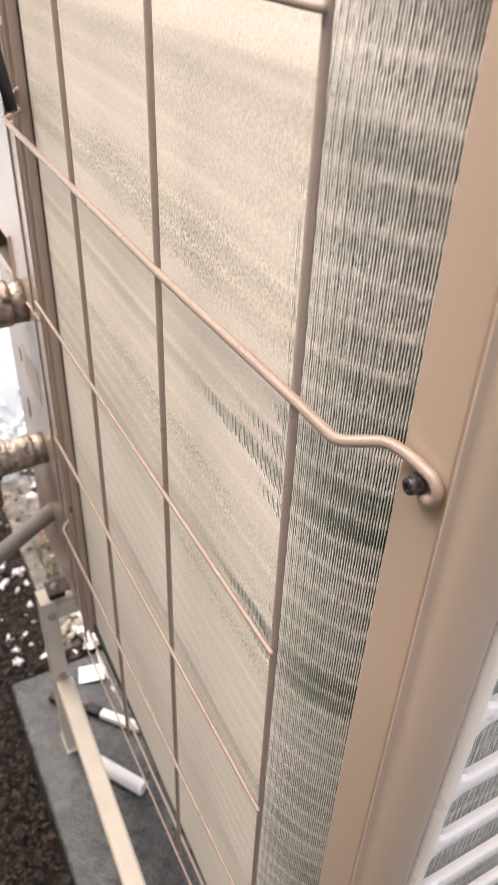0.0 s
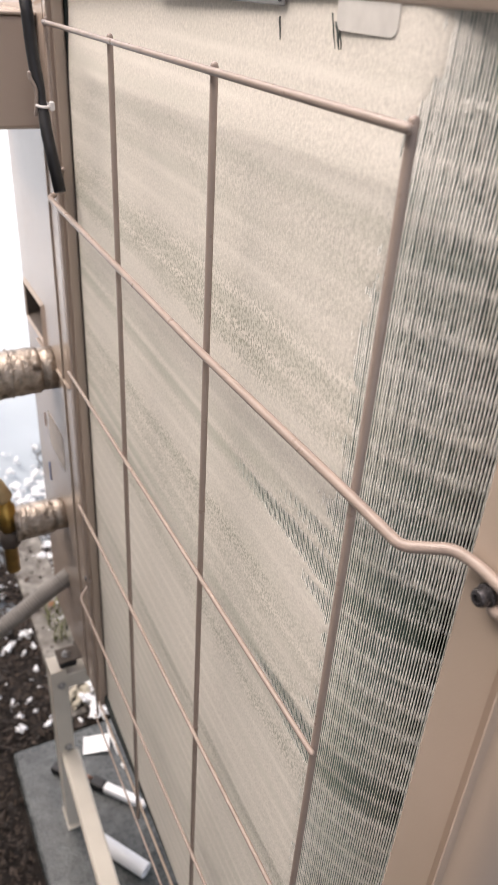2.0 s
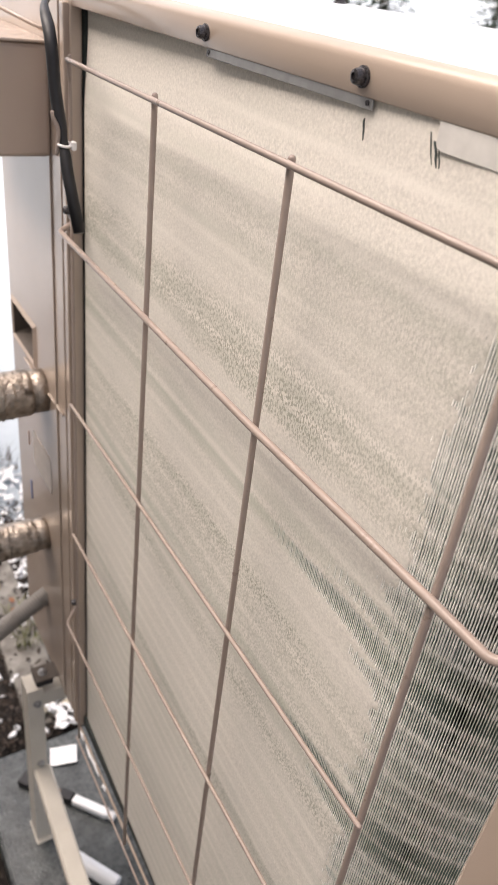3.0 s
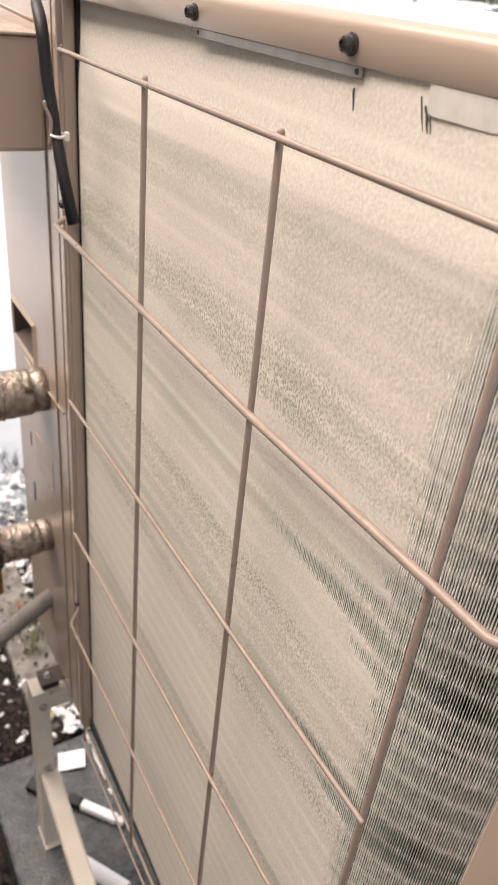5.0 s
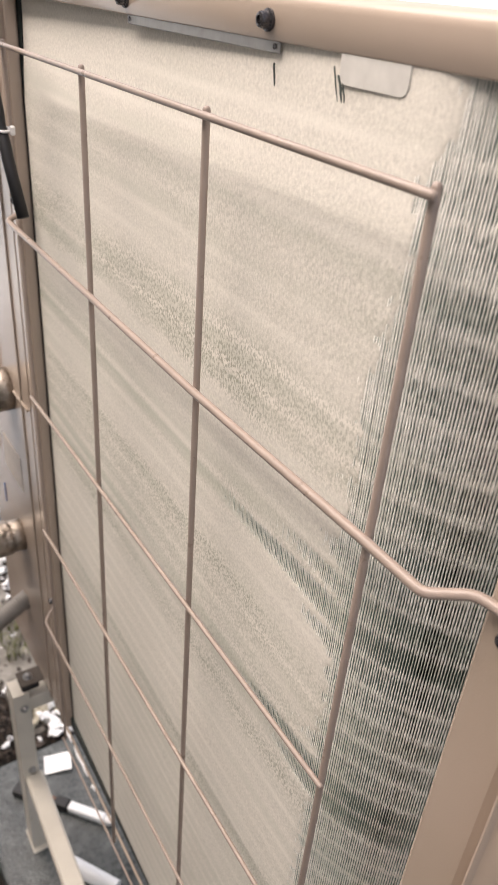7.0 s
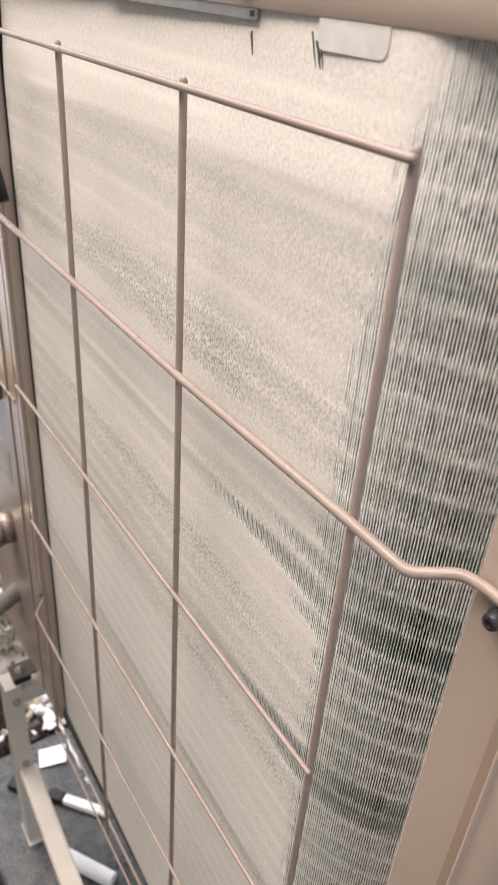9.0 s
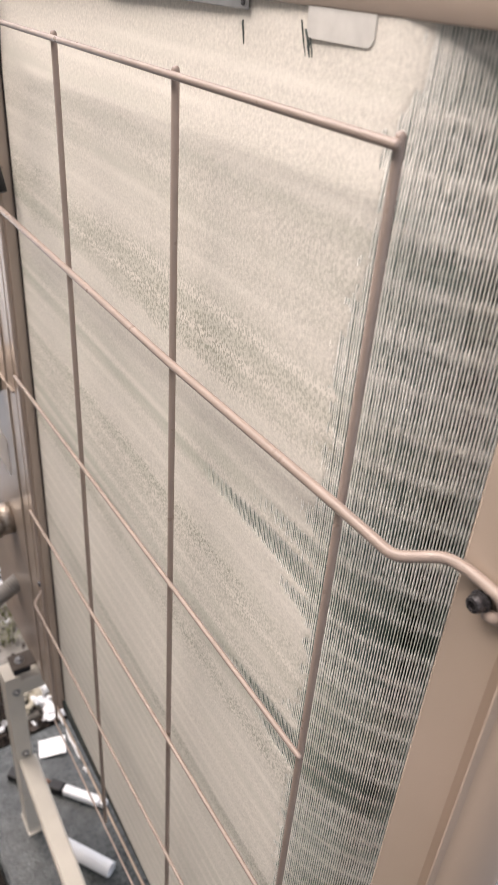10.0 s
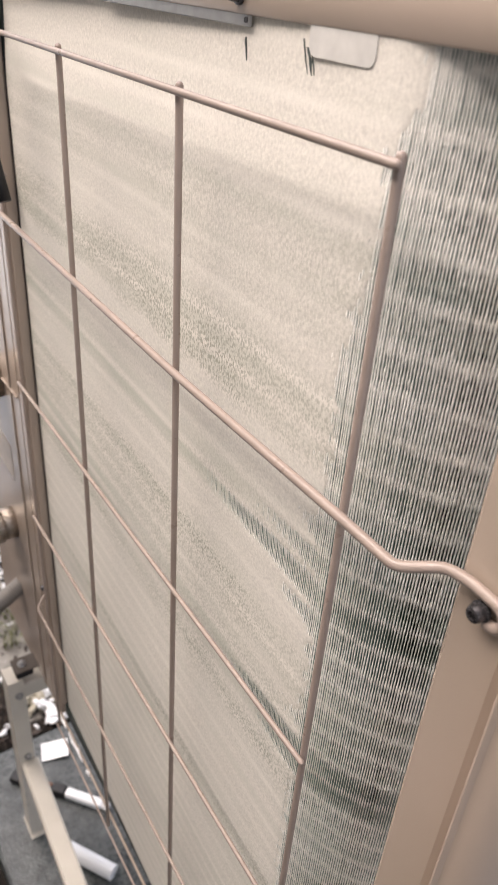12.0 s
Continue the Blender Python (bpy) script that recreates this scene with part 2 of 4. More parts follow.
def tube(points, radius, n=12, radii=None, cap=True, dome=False):
    """A round bar swept along points; radii gives one radius a point."""
    ps = [Vector(p) for p in points]
    rs = list(radii) if radii else [radius] * len(ps)
    if dome:
        d0, d1 = (ps[0] - ps[1]).normalized(), (ps[-1] - ps[-2]).normalized()
        ps = [ps[0] + d0 * radius * 0.9, ps[0] + d0 * radius * 0.55] + ps + [ps[-1] + d1 * radius * 0.55, ps[-1] + d1 * radius * 0.9]
        rs = [radius * 0.4, radius * 0.82] + rs + [radius * 0.82, radius * 0.4]
    verts, faces, side = [], [], None
    for i, p in enumerate(ps):
        d = (ps[min(i + 1, len(ps) - 1)] - ps[max(i - 1, 0)]).normalized()
        if side is None:
            side = d.orthogonal().normalized()
        side = (side - d * side.dot(d)).normalized()
        up = d.cross(side)
        for k in range(n):
            a = 2 * math.pi * k / n
            verts.append(p + (side * math.cos(a) + up * math.sin(a)) * rs[i])
    for i in range(len(ps) - 1):
        for k in range(n):
            k2 = (k + 1) % n
            faces.append((i * n + k, i * n + k2, (i + 1) * n + k2, (i + 1) * n + k))
    if cap:
        faces.append(tuple(range(n - 1, -1, -1)))
        faces.append(tuple((len(ps) - 1) * n + k for k in range(n)))
    return verts, faces


def bar(name, points, radius, material, parent, label="", **kw):
    return part(name, mesh_from(name, *tube(points, radius, **kw), material, True), material, parent, label)


def prism(outline, z0, z1, bm=None, bevel=0.0):
    """A plan outline raised from z0 to z1."""
    bm = bm or bmesh.new()
    f = bm.faces.new([bm.verts.new((x, y, z0)) for x, y in outline])
    up = bmesh.ops.extrude_face_region(bm, geom=[f])
    bmesh.ops.translate(bm, vec=(0, 0, z1 - z0), verts=[v for v in up["geom"] if isinstance(v, bmesh.types.BMVert)])
    return bm


def arc(cx, cy, r, a0, a1, n=8):
    return [(cx + r * math.cos(radians(a0 + (a1 - a0) * i / n)), cy + r * math.sin(radians(a0 + (a1 - a0) * i / n))) for i in range(n + 1)]


def smooth_by_angle(ob, deg=35):
    me = ob.data
    me.polygons.foreach_set("use_smooth", [True] * len(me.polygons))
    bm = bmesh.new()
    bm.from_mesh(me)
    for e in bm.edges:
        if len(e.link_faces) == 2 and e.calc_face_angle(0) > radians(deg):
            e.smooth = False
    bm.to_mesh(me)
    bm.free()
    return ob


def screw(name, place, parent, axis=(-1, 0, 0), r=0.0045, washer=0.0062, label="black cross-slot washer-head screw"):
    """A pan-head screw with a washer and a cross slot, its head along axis."""
    prof = [(0, 0), (washer, 0), (washer, 0.0012), (r, 0.0016), (r, 0.004), (r * 0.85, 0.0052), (r * 0.5, 0.0056), (r * 0.42, 0.0038), (0.0001, 0.0034)]
    n, verts, faces = 18, [], []
    for pr, h in prof:
        for k in range(n):
            a = 2 * math.pi * k / n
            verts.append((pr * math.cos(a), pr * math.sin(a), h))
    for i in range(len(prof) - 1):
        for k in range(n):
            faces.append((i * n + k, i * n + (k + 1) % n, (i + 1) * n + (k + 1) % n, (i + 1) * n + k))
    bm = bmesh.new()
    me = mesh_from(name, verts, faces, SCREW)
    bm.from_mesh(me)
    bpy.data.meshes.remove(me)
    for ang in (0.4, 0.4 + math.pi / 2):
        box((-r * 0.62, -r * 0.11, 0.0036), (r * 0.62, r * 0.11, 0.0049), m=Matrix.Rotation(ang, 4, "Z"), bm=bm)
    ob = part(name, bm, SCREW, parent, label)
    smooth_by_angle(ob)
    ob.matrix_basis = Matrix.Translation(place) @ Vector(axis).to_track_quat("Z", "Y").to_matrix().to_4x4()
    return ob


# ---- ground ----
PAD_Z, GROUND_Z = -0.30, -0.345


def ground_sheet():
    xs = sorted(set([-400, -60, -12, -4, -2] + [round(-1.2 + 0.04 * i, 3) for i in range(66)] + [2, 4, 12, 60, 400]))
    ys = sorted(set([-400, -60, -12, -4, -2] + [round(-0.6 + 0.04 * i, 3) for i in range(80)] + [3, 4, 6, 9, 14, 30, 80, 400]))
    verts = []
    for y in ys:
        for x in xs:
            near = max(0.0, 1 - max(abs(x) / 2.5, abs(y - 1) / 3.5))
            z = GROUND_Z + near * 0.02 * noise.noise((x * 6, y * 6, 0)) + near * 0.012 * noise.noise((x * 20, y * 20, 3))
            verts.append((x, y, min(z, PAD_Z - 0.02) if -0.15 < x < 0.5 and y < 0.85 else z))
    w = len(xs)
    faces = [(j * w + i, j * w + i + 1, (j + 1) * w + i + 1, (j + 1) * w + i) for j in range(len(ys) - 1) for i in range(w - 1)]
    ob = new("ground", mesh_from("ground", verts, faces, GROUND, True))
    return tagged(ob, "brown mulch with dead leaves turning to snow cover", "ground", kind="structure")


ground_sheet()


def slab(name, lo, hi, material, label, category):
    bm = box(lo, hi, 0.006, 2)
    bmesh.ops.subdivide_edges(bm, edges=[e for e in bm.edges if e.calc_length() > 0.15], cuts=14, use_grid_fill=True)
    for v in bm.verts:
        v.co += Vector((noise.noise(v.co * 14), noise.noise(v.co * 14 + Vector((5, 0, 0))), 0.4 * noise.noise(v.co * 9))) * 0.0035
    bmesh.ops.recalc_face_normals(bm, faces=bm.faces)
    me = bpy.data.meshes.new(name)
    bm.to_mesh(me)
    bm.free()
    me.materials.append(material)
    return tagged(new(name, me), label, category)


def shade_wall():
    """A plain rendered wall out of view, added to shade the unit's lower part."""
    bm = box((-1.45, -3.0, GROUND_Z - 0.05), (-1.30, 3.2, 2.6), 0.004, 1)
    me = bpy.data.meshes.new("wall_house")
    bm.to_mesh(me)
    bm.free()
    me.materials.append(RENDER)
    return tagged(new("wall_house", me), "plain grey-brown unseen wall added to shade the unit", "wall", kind="structure")


shade_wall()
slab("concrete_pad", (-0.09, -0.25, GROUND_Z - 0.03), (0.45, 0.79, PAD_Z), CONCRETE, "damp grey concrete slab with worn edges under a stand", "concrete slab")
slab("edging_strip", (0.024, 0.84, GROUND_Z - 0.05), (0.115, 1.45, PAD_Z - 0.018), EDGING, "pale weathered concrete garden edging on mulch", "edging")


def leaf_litter(count, seed):
    rng = random.Random(seed)
    verts, faces = [], []
    while len(faces) < count * 2:
        x, y = rng.uniform(-0.45, 0.5), 0.25 + 1.35 * rng.random() ** 1.2
        if -0.10 < x < 0.47 and y < 0.81:
            continue
        if 0.02 < x < 0.12 and y > 0.88 and rng.random() < 0.6:
            continue
        s = rng.uniform(0.0025, 0.0075) * (1.0 if rng.random() < 0.92 else 1.8)
        m = pose(x, y, GROUND_Z + 0.012 + rng.uniform(0, 0.02), rng.uniform(-35, 35), rng.uniform(-35, 35), rng.uniform(0, 360))
        wd, fold = s * rng.uniform(0.3, 0.7), s * rng.uniform(0.05, 0.4)
        base = len(verts)
        for p in ((-s, 0, 0), (0, -wd, fold), (s, 0, 0.2 * fold), (0, wd, fold)):
            verts.append(m @ Vector(p))
        faces += [(base, base + 1, base + 2), (base, base + 2, base + 3)]
    ob = new("leaf_litter", mesh_from("leaf_litter", verts, faces, LEAF))
    return tagged(ob, "scattered dry brown leaves and bark chips", "leaf litter", kind="stuff")


leaf_litter(20000, 4)


def snow_clumps(name, count, seed, region, size, material, label, category, z0):
    rng = random.Random(seed)
    bm = bmesh.new()
    for _ in range(count):
        x, y = rng.uniform(*region[0]), rng.uniform(*region[1])
        s = rng.uniform(*size)
        m = pose(x, y, z0 + s * 0.2, rng.uniform(0, 40), rng.uniform(0, 40), rng.uniform(0, 360)) @ Matrix.Diagonal((s * rng.uniform(0.7, 1.5), s * rng.uniform(0.6, 1.2), s * rng.uniform(0.25, 0.5), 1))
        got = bmesh.ops.create_icosphere(bm, subdivisions=3, radius=1, matrix=m)
        for v in got["verts"]:
            v.co += (v.co - m.translation) * (0.9 * noise.noise(v.co * (1.2 / s)) + 0.5 * noise.noise(v.co * (3.1 / s)))
    me = bpy.data.meshes.new(name)
    bm.to_mesh(me)
    bm.free()
    me.materials.append(material)
    me.polygons.foreach_set("use_smooth", [True] * len(me.polygons))
    return tagged(new(name, me), label, category, kind="stuff")


snow_clumps("snow_clumps", 420, 3, ((-0.43, 0.25), (0.80, 1.9)), (0.002, 0.010), SNOW, "small clumps of white snow on the mulch", "snow", GROUND_Z + 0.02)
snow_clumps("ice_lumps", 26, 8, ((0.070, 0.130), (0.815, 0.92)), (0.004, 0.014), SNOW, "melting lumps of ice under the unit", "ice", PAD_Z - 0.01)
snow_clumps("snow_crumbs", 150, 23, ((0.10, 0.27), (1.10, 1.75)), (0.004, 0.015), SNOW, "crumbs of old snow heaped along the edging", "snow", GROUND_Z + 0.018)
snow_clumps("stones", 7, 17, ((0.04, 0.11), (0.80, 0.90)), (0.008, 0.015), STONE, "yellowish stones beside the slab", "stones", PAD_Z - 0.012)
snow_clumps("wood_chips", 220, 12, ((-0.44, 0.02), (0.45, 1.9)), (0.003, 0.009), LEAF, "brown bark chips and pebbles", "mulch", GROUND_Z + 0.015)

# ---- heat pump ----
X_BACK, X_FRONT = 0.016, 0.345
Y_NEAR, Y_FAR = -0.110, 0.757
Z_BASE, Z_TOP = 0.085, 1.004
pump = thing("heat_pump", "beige outdoor heat pump with a frosted coil on a steel stand", "heat pump", (0.17, 0.32, Z_BASE))
PUMP_M = Matrix.Translation(-Vector((0.17, 0.32, Z_BASE)))


def on_pump(name, data, material, label="", kind="", parent=None):
    ob = part(name, data, material, parent or pump, label, kind)
    if parent is None:
        ob.matrix_basis = PUMP_M @ ob.matrix_basis
    return ob


def top_cover():
    """A pressed lid: a lip that rolls over into a top with raised ribs along its edge."""
    r = 0.006
    prof = [(0.0208, 0.9822), (0.0196, 0.9824), (0.0190, 0.9832), (0.0186, 0.9955)]
    prof += [(0.0186 + r - r * math.cos(radians(a)), 0.9955 + r * math.sin(radians(a))) for a in range(10, 81, 10)]
    prof += [(0.0255, 1.0020), (0.045, 1.0030), (0.047, 1.0022), (0.049, 1.0012), (0.070, 1.0012), (0.072, 1.0022), (0.075, 1.0030), (0.12, 1.0036), (0.28, 1.0036), (0.33, 1.0032), (X_FRONT, 0.998), (X_FRONT, 0.985)]
    ys = [Y_NEAR - 0.004, Y_NEAR - 0.001, Y_NEAR + 0.006] + [Y_NEAR + 0.02 + i * (Y_FAR - Y_NEAR - 0.03) / 30 for i in range(31)] + [Y_FAR + 0.002]
    verts, faces = [], []
    for j, y in enumerate(ys):
        drop = 0.020 if j == 0 or j == len(ys) - 1 else (0.004 if j == 1 else 0.0)
        for x, z in prof:
            verts.append((x, y, max(0.9822, z - drop)))
    w = len(prof)
    faces = [(j * w + i, j * w + i + 1, (j + 1) * w + i + 1, (j + 1) * w + i) for j in range(len(ys) - 1) for i in range(w - 1)]
    ob = on_pump("top_cover", mesh_from("top_cover", verts, faces, BEIGE, True), BEIGE, "beige pressed steel lid, its icy top painted pale for sky sheen")
    ob.data.materials.append(TOPM)
    # upper faces take the painted sky sheen
    for p in ob.data.polygons:
        if p.center.z > 1.0009 and p.center.x > 0.024:
            p.material_index = 1
    sol = ob.modifiers.new("thickness", "SOLIDIFY")
    sol.thickness = 0.0009
    return ob


cover = top_cover()
for y in (0.278, 0.130):
    screw("cover_screw", Vector((0.0188, y, 0.9900)) - Vector((0.17, 0.32, Z_BASE)), pump, r=0.0034, washer=0.0045)
screw("lid_screw", Vector((0.30, 0.545, 1.0034)) - Vector((0.17, 0.32, Z_BASE)), pump, axis=(0, 0, 1), r=0.005, washer=0.007)

# coil: straight back run, a bend at the near corner and a side leg behind the grille
COIL_X, BEND_Y, BEND_R, COIL_FAR, LEG_END = 0.0168, 0.03, 0.09, 0.507, 0.30
COIL_LEAN = 0.0235  # the coil stands a little skew to the guard
ARC_LEN, STRAIGHT = BEND_R * math.pi / 2, COIL_FAR - BEND_Y
COIL_Z0, COIL_Z1 = 0.112, 0.986
PITCH = 0.00139


def coil_point(s):
    """Place and outward normal on the coil's face, s metres along it from its far end."""
    if s <= STRAIGHT:
        return COIL_X + COIL_LEAN * (STRAIGHT - s), COIL_FAR - s, -1.0, 0.0
    s -= STRAIGHT
    if s <= ARC_LEN:
        a = s / BEND_R
        return COIL_X + BEND_R * (1 - math.cos(a)), BEND_Y - BEND_R * math.sin(a), -math.cos(a), -math.sin(a)
    return COIL_X + BEND_R + s - ARC_LEN, BEND_Y - BEND_R, 0.0, -1.0


row_rng = random.Random(21)
ROW_TONE = [row_rng.uniform(-0.10, 0.08) for _ in range(60)]
# row, half width, depth of the thin frost round the bend
DARK_ROWS = ((10.5, 0.55, 0.50), (11.6, 0.4, 0.18), (9.4, 0.5, 0.22), (16.65, 0.55, 0.46), (17.6, 0.5, 0.30), (7.4, 0.6, 0.22), (6.4, 0.4, 0.15), (5.4, 0.4, 0.12), (1.6, 0.5, 0.10), (23.0, 0.8, 0.15), (28.5, 0.9, 0.2))
# row, half width, depth, and from where to where along the back run the fins show through
OPEN_ROWS = ((10.45, 0.45, 0.66, 0.03, 0.20), (9.45, 0.40, 0.52, 0.02, 0.14), (11.4, 0.34, 0.5, 0.03, 0.08), (8.5, 0.40, 0.4, 0.03, 0.06), (16.7, 0.42, 0.75, 0.04, 0.12), (17.55, 0.36, 0.6, 0.03, 0.10),
             (6.5, 0.40, 0.45, 0.02, 0.06), (5.5, 0.38, 0.40, 0.02, 0.055), (7.5, 0.36, 0.35, 0.02, 0.05), (12.5, 0.3, 0.3, 0.02, 0.05), (15.5, 0.36, 0.35, 0.02, 0.06), (14.5, 0.3, 0.3, 0.02, 0.05), (18.5, 0.36, 0.35, 0.02, 0.055))


def clamp(v, lo=0.0, hi=1.0):
    return max(lo, min(hi, v))


def top_recess(z):
    """The coil's top band lies deeper, behind the lid's lip."""
    t = clamp((z - 0.900) / 0.076)
    return 0.0037 * t * t * (3 - 2 * t)


def opened(y, z):
    """How far the fins show through the frost of the back run, by tube row."""
    k = (ROW_Z0 - z) / ROW_PITCH
    return max(d * math.exp(-abs((k - c) / w) ** 2.5) * clamp((far - y) / (far - near)) for c, w, d, near, far in OPEN_ROWS)


def frost(s, z, grain=1.0, ribs=1.0):
    """How closed the frost is, 0 to 1 and more: thick on the back run, thin round the bend, ribbed by the tube rows."""
    y = COIL_FAR - s
    t = clamp((0.030 - y + 0.010 * noise.noise((z * 12, 3.0, 1.0))) / 0.036)
    bend_tone = 0.62 + clamp((0.60 - z) * 0.7, 0.0, 0.09)
    full = 1.06 + 0.16 * clamp((y - 0.13) / 0.08)
    base = full - t * (full - bend_tone)
    k = (ROW_Z0 - z) / ROW_PITCH
    if k < -0.6:
        base += 0.40 * min(1.0, (-0.6 - k)) * clamp((y - 0.004) / 0.03)
    i = int(math.floor(k)) % 60
    f = k - math.floor(k)
    tone = ROW_TONE[i] * (1 - f) + ROW_TONE[(i + 1) % 60] * f
    dark = t * sum(d * math.exp(-((k - c) / w) ** 2) for c, w, d in DARK_ROWS)
    off = min(f, 1 - f) + 0.05 * noise.noise((s * 60, z * 40, 9.0))
    ridge = ribs * math.exp(-(off / 0.12) ** 2) * (0.12 + 0.27 * t)
    big = 0.12 * noise.noise((s * 8, z * 30, 2.0))
    fine = (0.20 + 0.30 * t) * noise.noise((s * 420, z * 330, 7.0)) + 0.16 * noise.noise((s * 150, z * 120, 4.0))
    return base + tone - max(dark, 0.60 * (1 - t) * opened(y, z)) + ridge + big + fine * grain


def coil_fins():
    nf = int((STRAIGHT + ARC_LEN + LEG_END - COIL_X - BEND_R) / PITCH)
    vs, quads, mats = [], [], []
    deep, start = 0.014, 0
    for i in range(nf):
        s = (i + 0.5) * PITCH
        x, y, nx, ny = coil_point(s)
        tx, ty = -ny, nx
        # fins near the bend are seen bare and take finer steps
        step = 0.0017 if -0.056 < y < 0.17 else 0.006
        zs = np.linspace(COIL_Z0, COIL_Z1, int((COIL_Z1 - COIL_Z0) / step))
        nz = len(zs)
        wob = 0.00012 * math.sin(i * 1.7)
        for j, z in enumerate(zs):
            fr = frost(s, z)
            half = PITCH * min(0.127 + 0.287 * clamp(fr, 0.0, 1.3), 0.5)
            out = min(0.0004, 0.0009 * max(0.0, fr - 0.4)) + wob - top_recess(z)
            sway = 0.00009 * noise.noise((s * 500, z * 260, 5.0))
            px, py = x + nx * out + tx * sway, y + ny * out + ty * sway
            qx, qy = x - nx * deep, y - ny * deep
            vs += [(qx - tx * half * 0.7, qy - ty * half * 0.7, z), (px - tx * half, py - ty * half, z), (px + tx * half, py + ty * half, z), (qx + tx * half * 0.7, qy + ty * half * 0.7, z)]
        base = np.arange(nz - 1) * 4 + start
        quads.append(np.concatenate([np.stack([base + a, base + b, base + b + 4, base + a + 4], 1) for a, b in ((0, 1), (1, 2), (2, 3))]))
        # 1: sides, with the gap shade in their colour; 0: frosted front edges
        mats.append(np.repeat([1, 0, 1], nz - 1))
        start += nz * 4
    verts, faces = np.array(vs), np.concatenate(quads)
    me = bpy.data.meshes.new("coil_fins")
    me.vertices.add(len(verts))
    me.vertices.foreach_set("co", verts.ravel())
    me.loops.add(faces.size)
    me.loops.foreach_set("vertex_index", faces.ravel().astype(np.int32))
    me.polygons.add(len(faces))
    me.polygons.foreach_set("loop_start", np.arange(0, faces.size, 4, dtype=np.int32))
    me.update(calc_edges=True)
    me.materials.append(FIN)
    me.materials.append(FIN_SIDE_SHADE)
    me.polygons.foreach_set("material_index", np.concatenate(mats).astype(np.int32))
    return me


def frost_skin():
    """The closed sheet of frost that bridges the fins on the back run."""
    ss = np.concatenate([np.arange(0.0, 0.30, 0.0022), np.arange(0.30, STRAIGHT + 0.040, 0.0011)])
    zs = np.arange(COIL_Z0, COIL_Z1 + 1e-6, 0.0024)
    verts, faces = [], []
    for s in ss:
        x, y, nx, ny = coil_point(s)
        for z in zs:
            k = (ROW_Z0 - z) / ROW_PITCH
            fr = frost(s + 0.0003, z, 0.5, 0.10)
            rim = 0.028 + 0.007 * math.exp(-((k - 6.0) / 2.5) ** 2) - 0.008 * clamp(-0.4 - k)
            edge = (rim - y + 0.008 * noise.noise((z * 25, 8.0, s * 20)) + 0.008 * noise.noise((z * 160, 2.0, s * 300))) / 0.026
            ragged = 0.07 * noise.noise((s * 260, z * 150, 6.0))
            sink = clamp(max(edge, 1.0 * (opened(y, z) - 0.18 + ragged)))
            floor = -0.0003 - 0.0011 * clamp((0.06 - y) / 0.05)
            out = floor + (0.0006 - floor) * clamp((fr - 0.50) / 0.42) + 0.0003 * clamp(fr - 0.85, 0.0, 0.9) - 0.007 * sink * sink - top_recess(z)
            verts.append((x + nx * out, y + ny * out, z))
    w = len(zs)
    faces = [(i * w + j, (i + 1) * w + j, (i + 1) * w + j + 1, i * w + j + 1) for i in range(len(ss) - 1) for j in range(w - 1)]
    return mesh_from("frost_skin", verts, faces, FROST, True)


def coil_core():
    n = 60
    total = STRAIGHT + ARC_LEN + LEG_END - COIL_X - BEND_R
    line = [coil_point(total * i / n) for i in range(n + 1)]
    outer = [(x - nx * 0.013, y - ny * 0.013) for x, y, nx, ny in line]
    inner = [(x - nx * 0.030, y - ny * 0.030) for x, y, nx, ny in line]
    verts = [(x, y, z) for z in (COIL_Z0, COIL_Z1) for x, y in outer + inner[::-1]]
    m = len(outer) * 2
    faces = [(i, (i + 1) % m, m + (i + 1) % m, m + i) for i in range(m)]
    return mesh_from("coil_core", verts, faces, GAP_SHADE)


# solid near-black backing: the shade between fins put into its colour
core = on_pump("coil_core", coil_core(), GAP_SHADE, "near-black sheet painted for the shade inside the coil")
fins = on_pump("fin_pack", coil_fins(), FIN, "frosted thin aluminium fins", "stuff")
skin = on_pump("frost_skin", frost_skin(), FROST, "rough whitish frost bridging the fins", "stuff")

# strip behind the lip, and a tab beside it
strap = on_pump("lip_bracket", box((0.0198, 0.1222, 0.9778), (0.0211, 0.2785, 0.9870), 0.0006, 1), STEEL, "grey galvanised steel strip")
for y in (0.1255, 0.2752):
    hole = on_pump("bracket_rivet", mesh_from("bracket_rivet", *tube([(0.0193, y, 0.9805), (0.0199, y, 0.9805)], 0.0012), SCREW), SCREW)


def tab_plate():
    y0, y1, zt, zb, r = 0.0792, 0.0400, 0.988, 0.9720, 0.004
    out = [(y0, zt), (y0, zb + r)] + [(y0 - r + r * math.cos(radians(t)), zb + r - r * math.sin(radians(t))) for t in range(0, 91, 15)][1:]
    out += [(y1 + r - r * math.sin(radians(t)), zb + r - r * math.cos(radians(t))) for t in range(0, 91, 15)] + [(y1, zt)]
    bm = bmesh.new()
    f = bm.faces.new([bm.verts.new((0.0195, y, z)) for y, z in out])
    up = bmesh.ops.extrude_face_region(bm, geom=[f])
    bmesh.ops.translate(bm, vec=(0.0012, 0, 0), verts=[v for v in up["geom"] if isinstance(v, bmesh.types.BMVert)])
    return bm


on_pump("steel_tab", tab_plate(), HAZE, "frost-hazed steel tab under the lid")


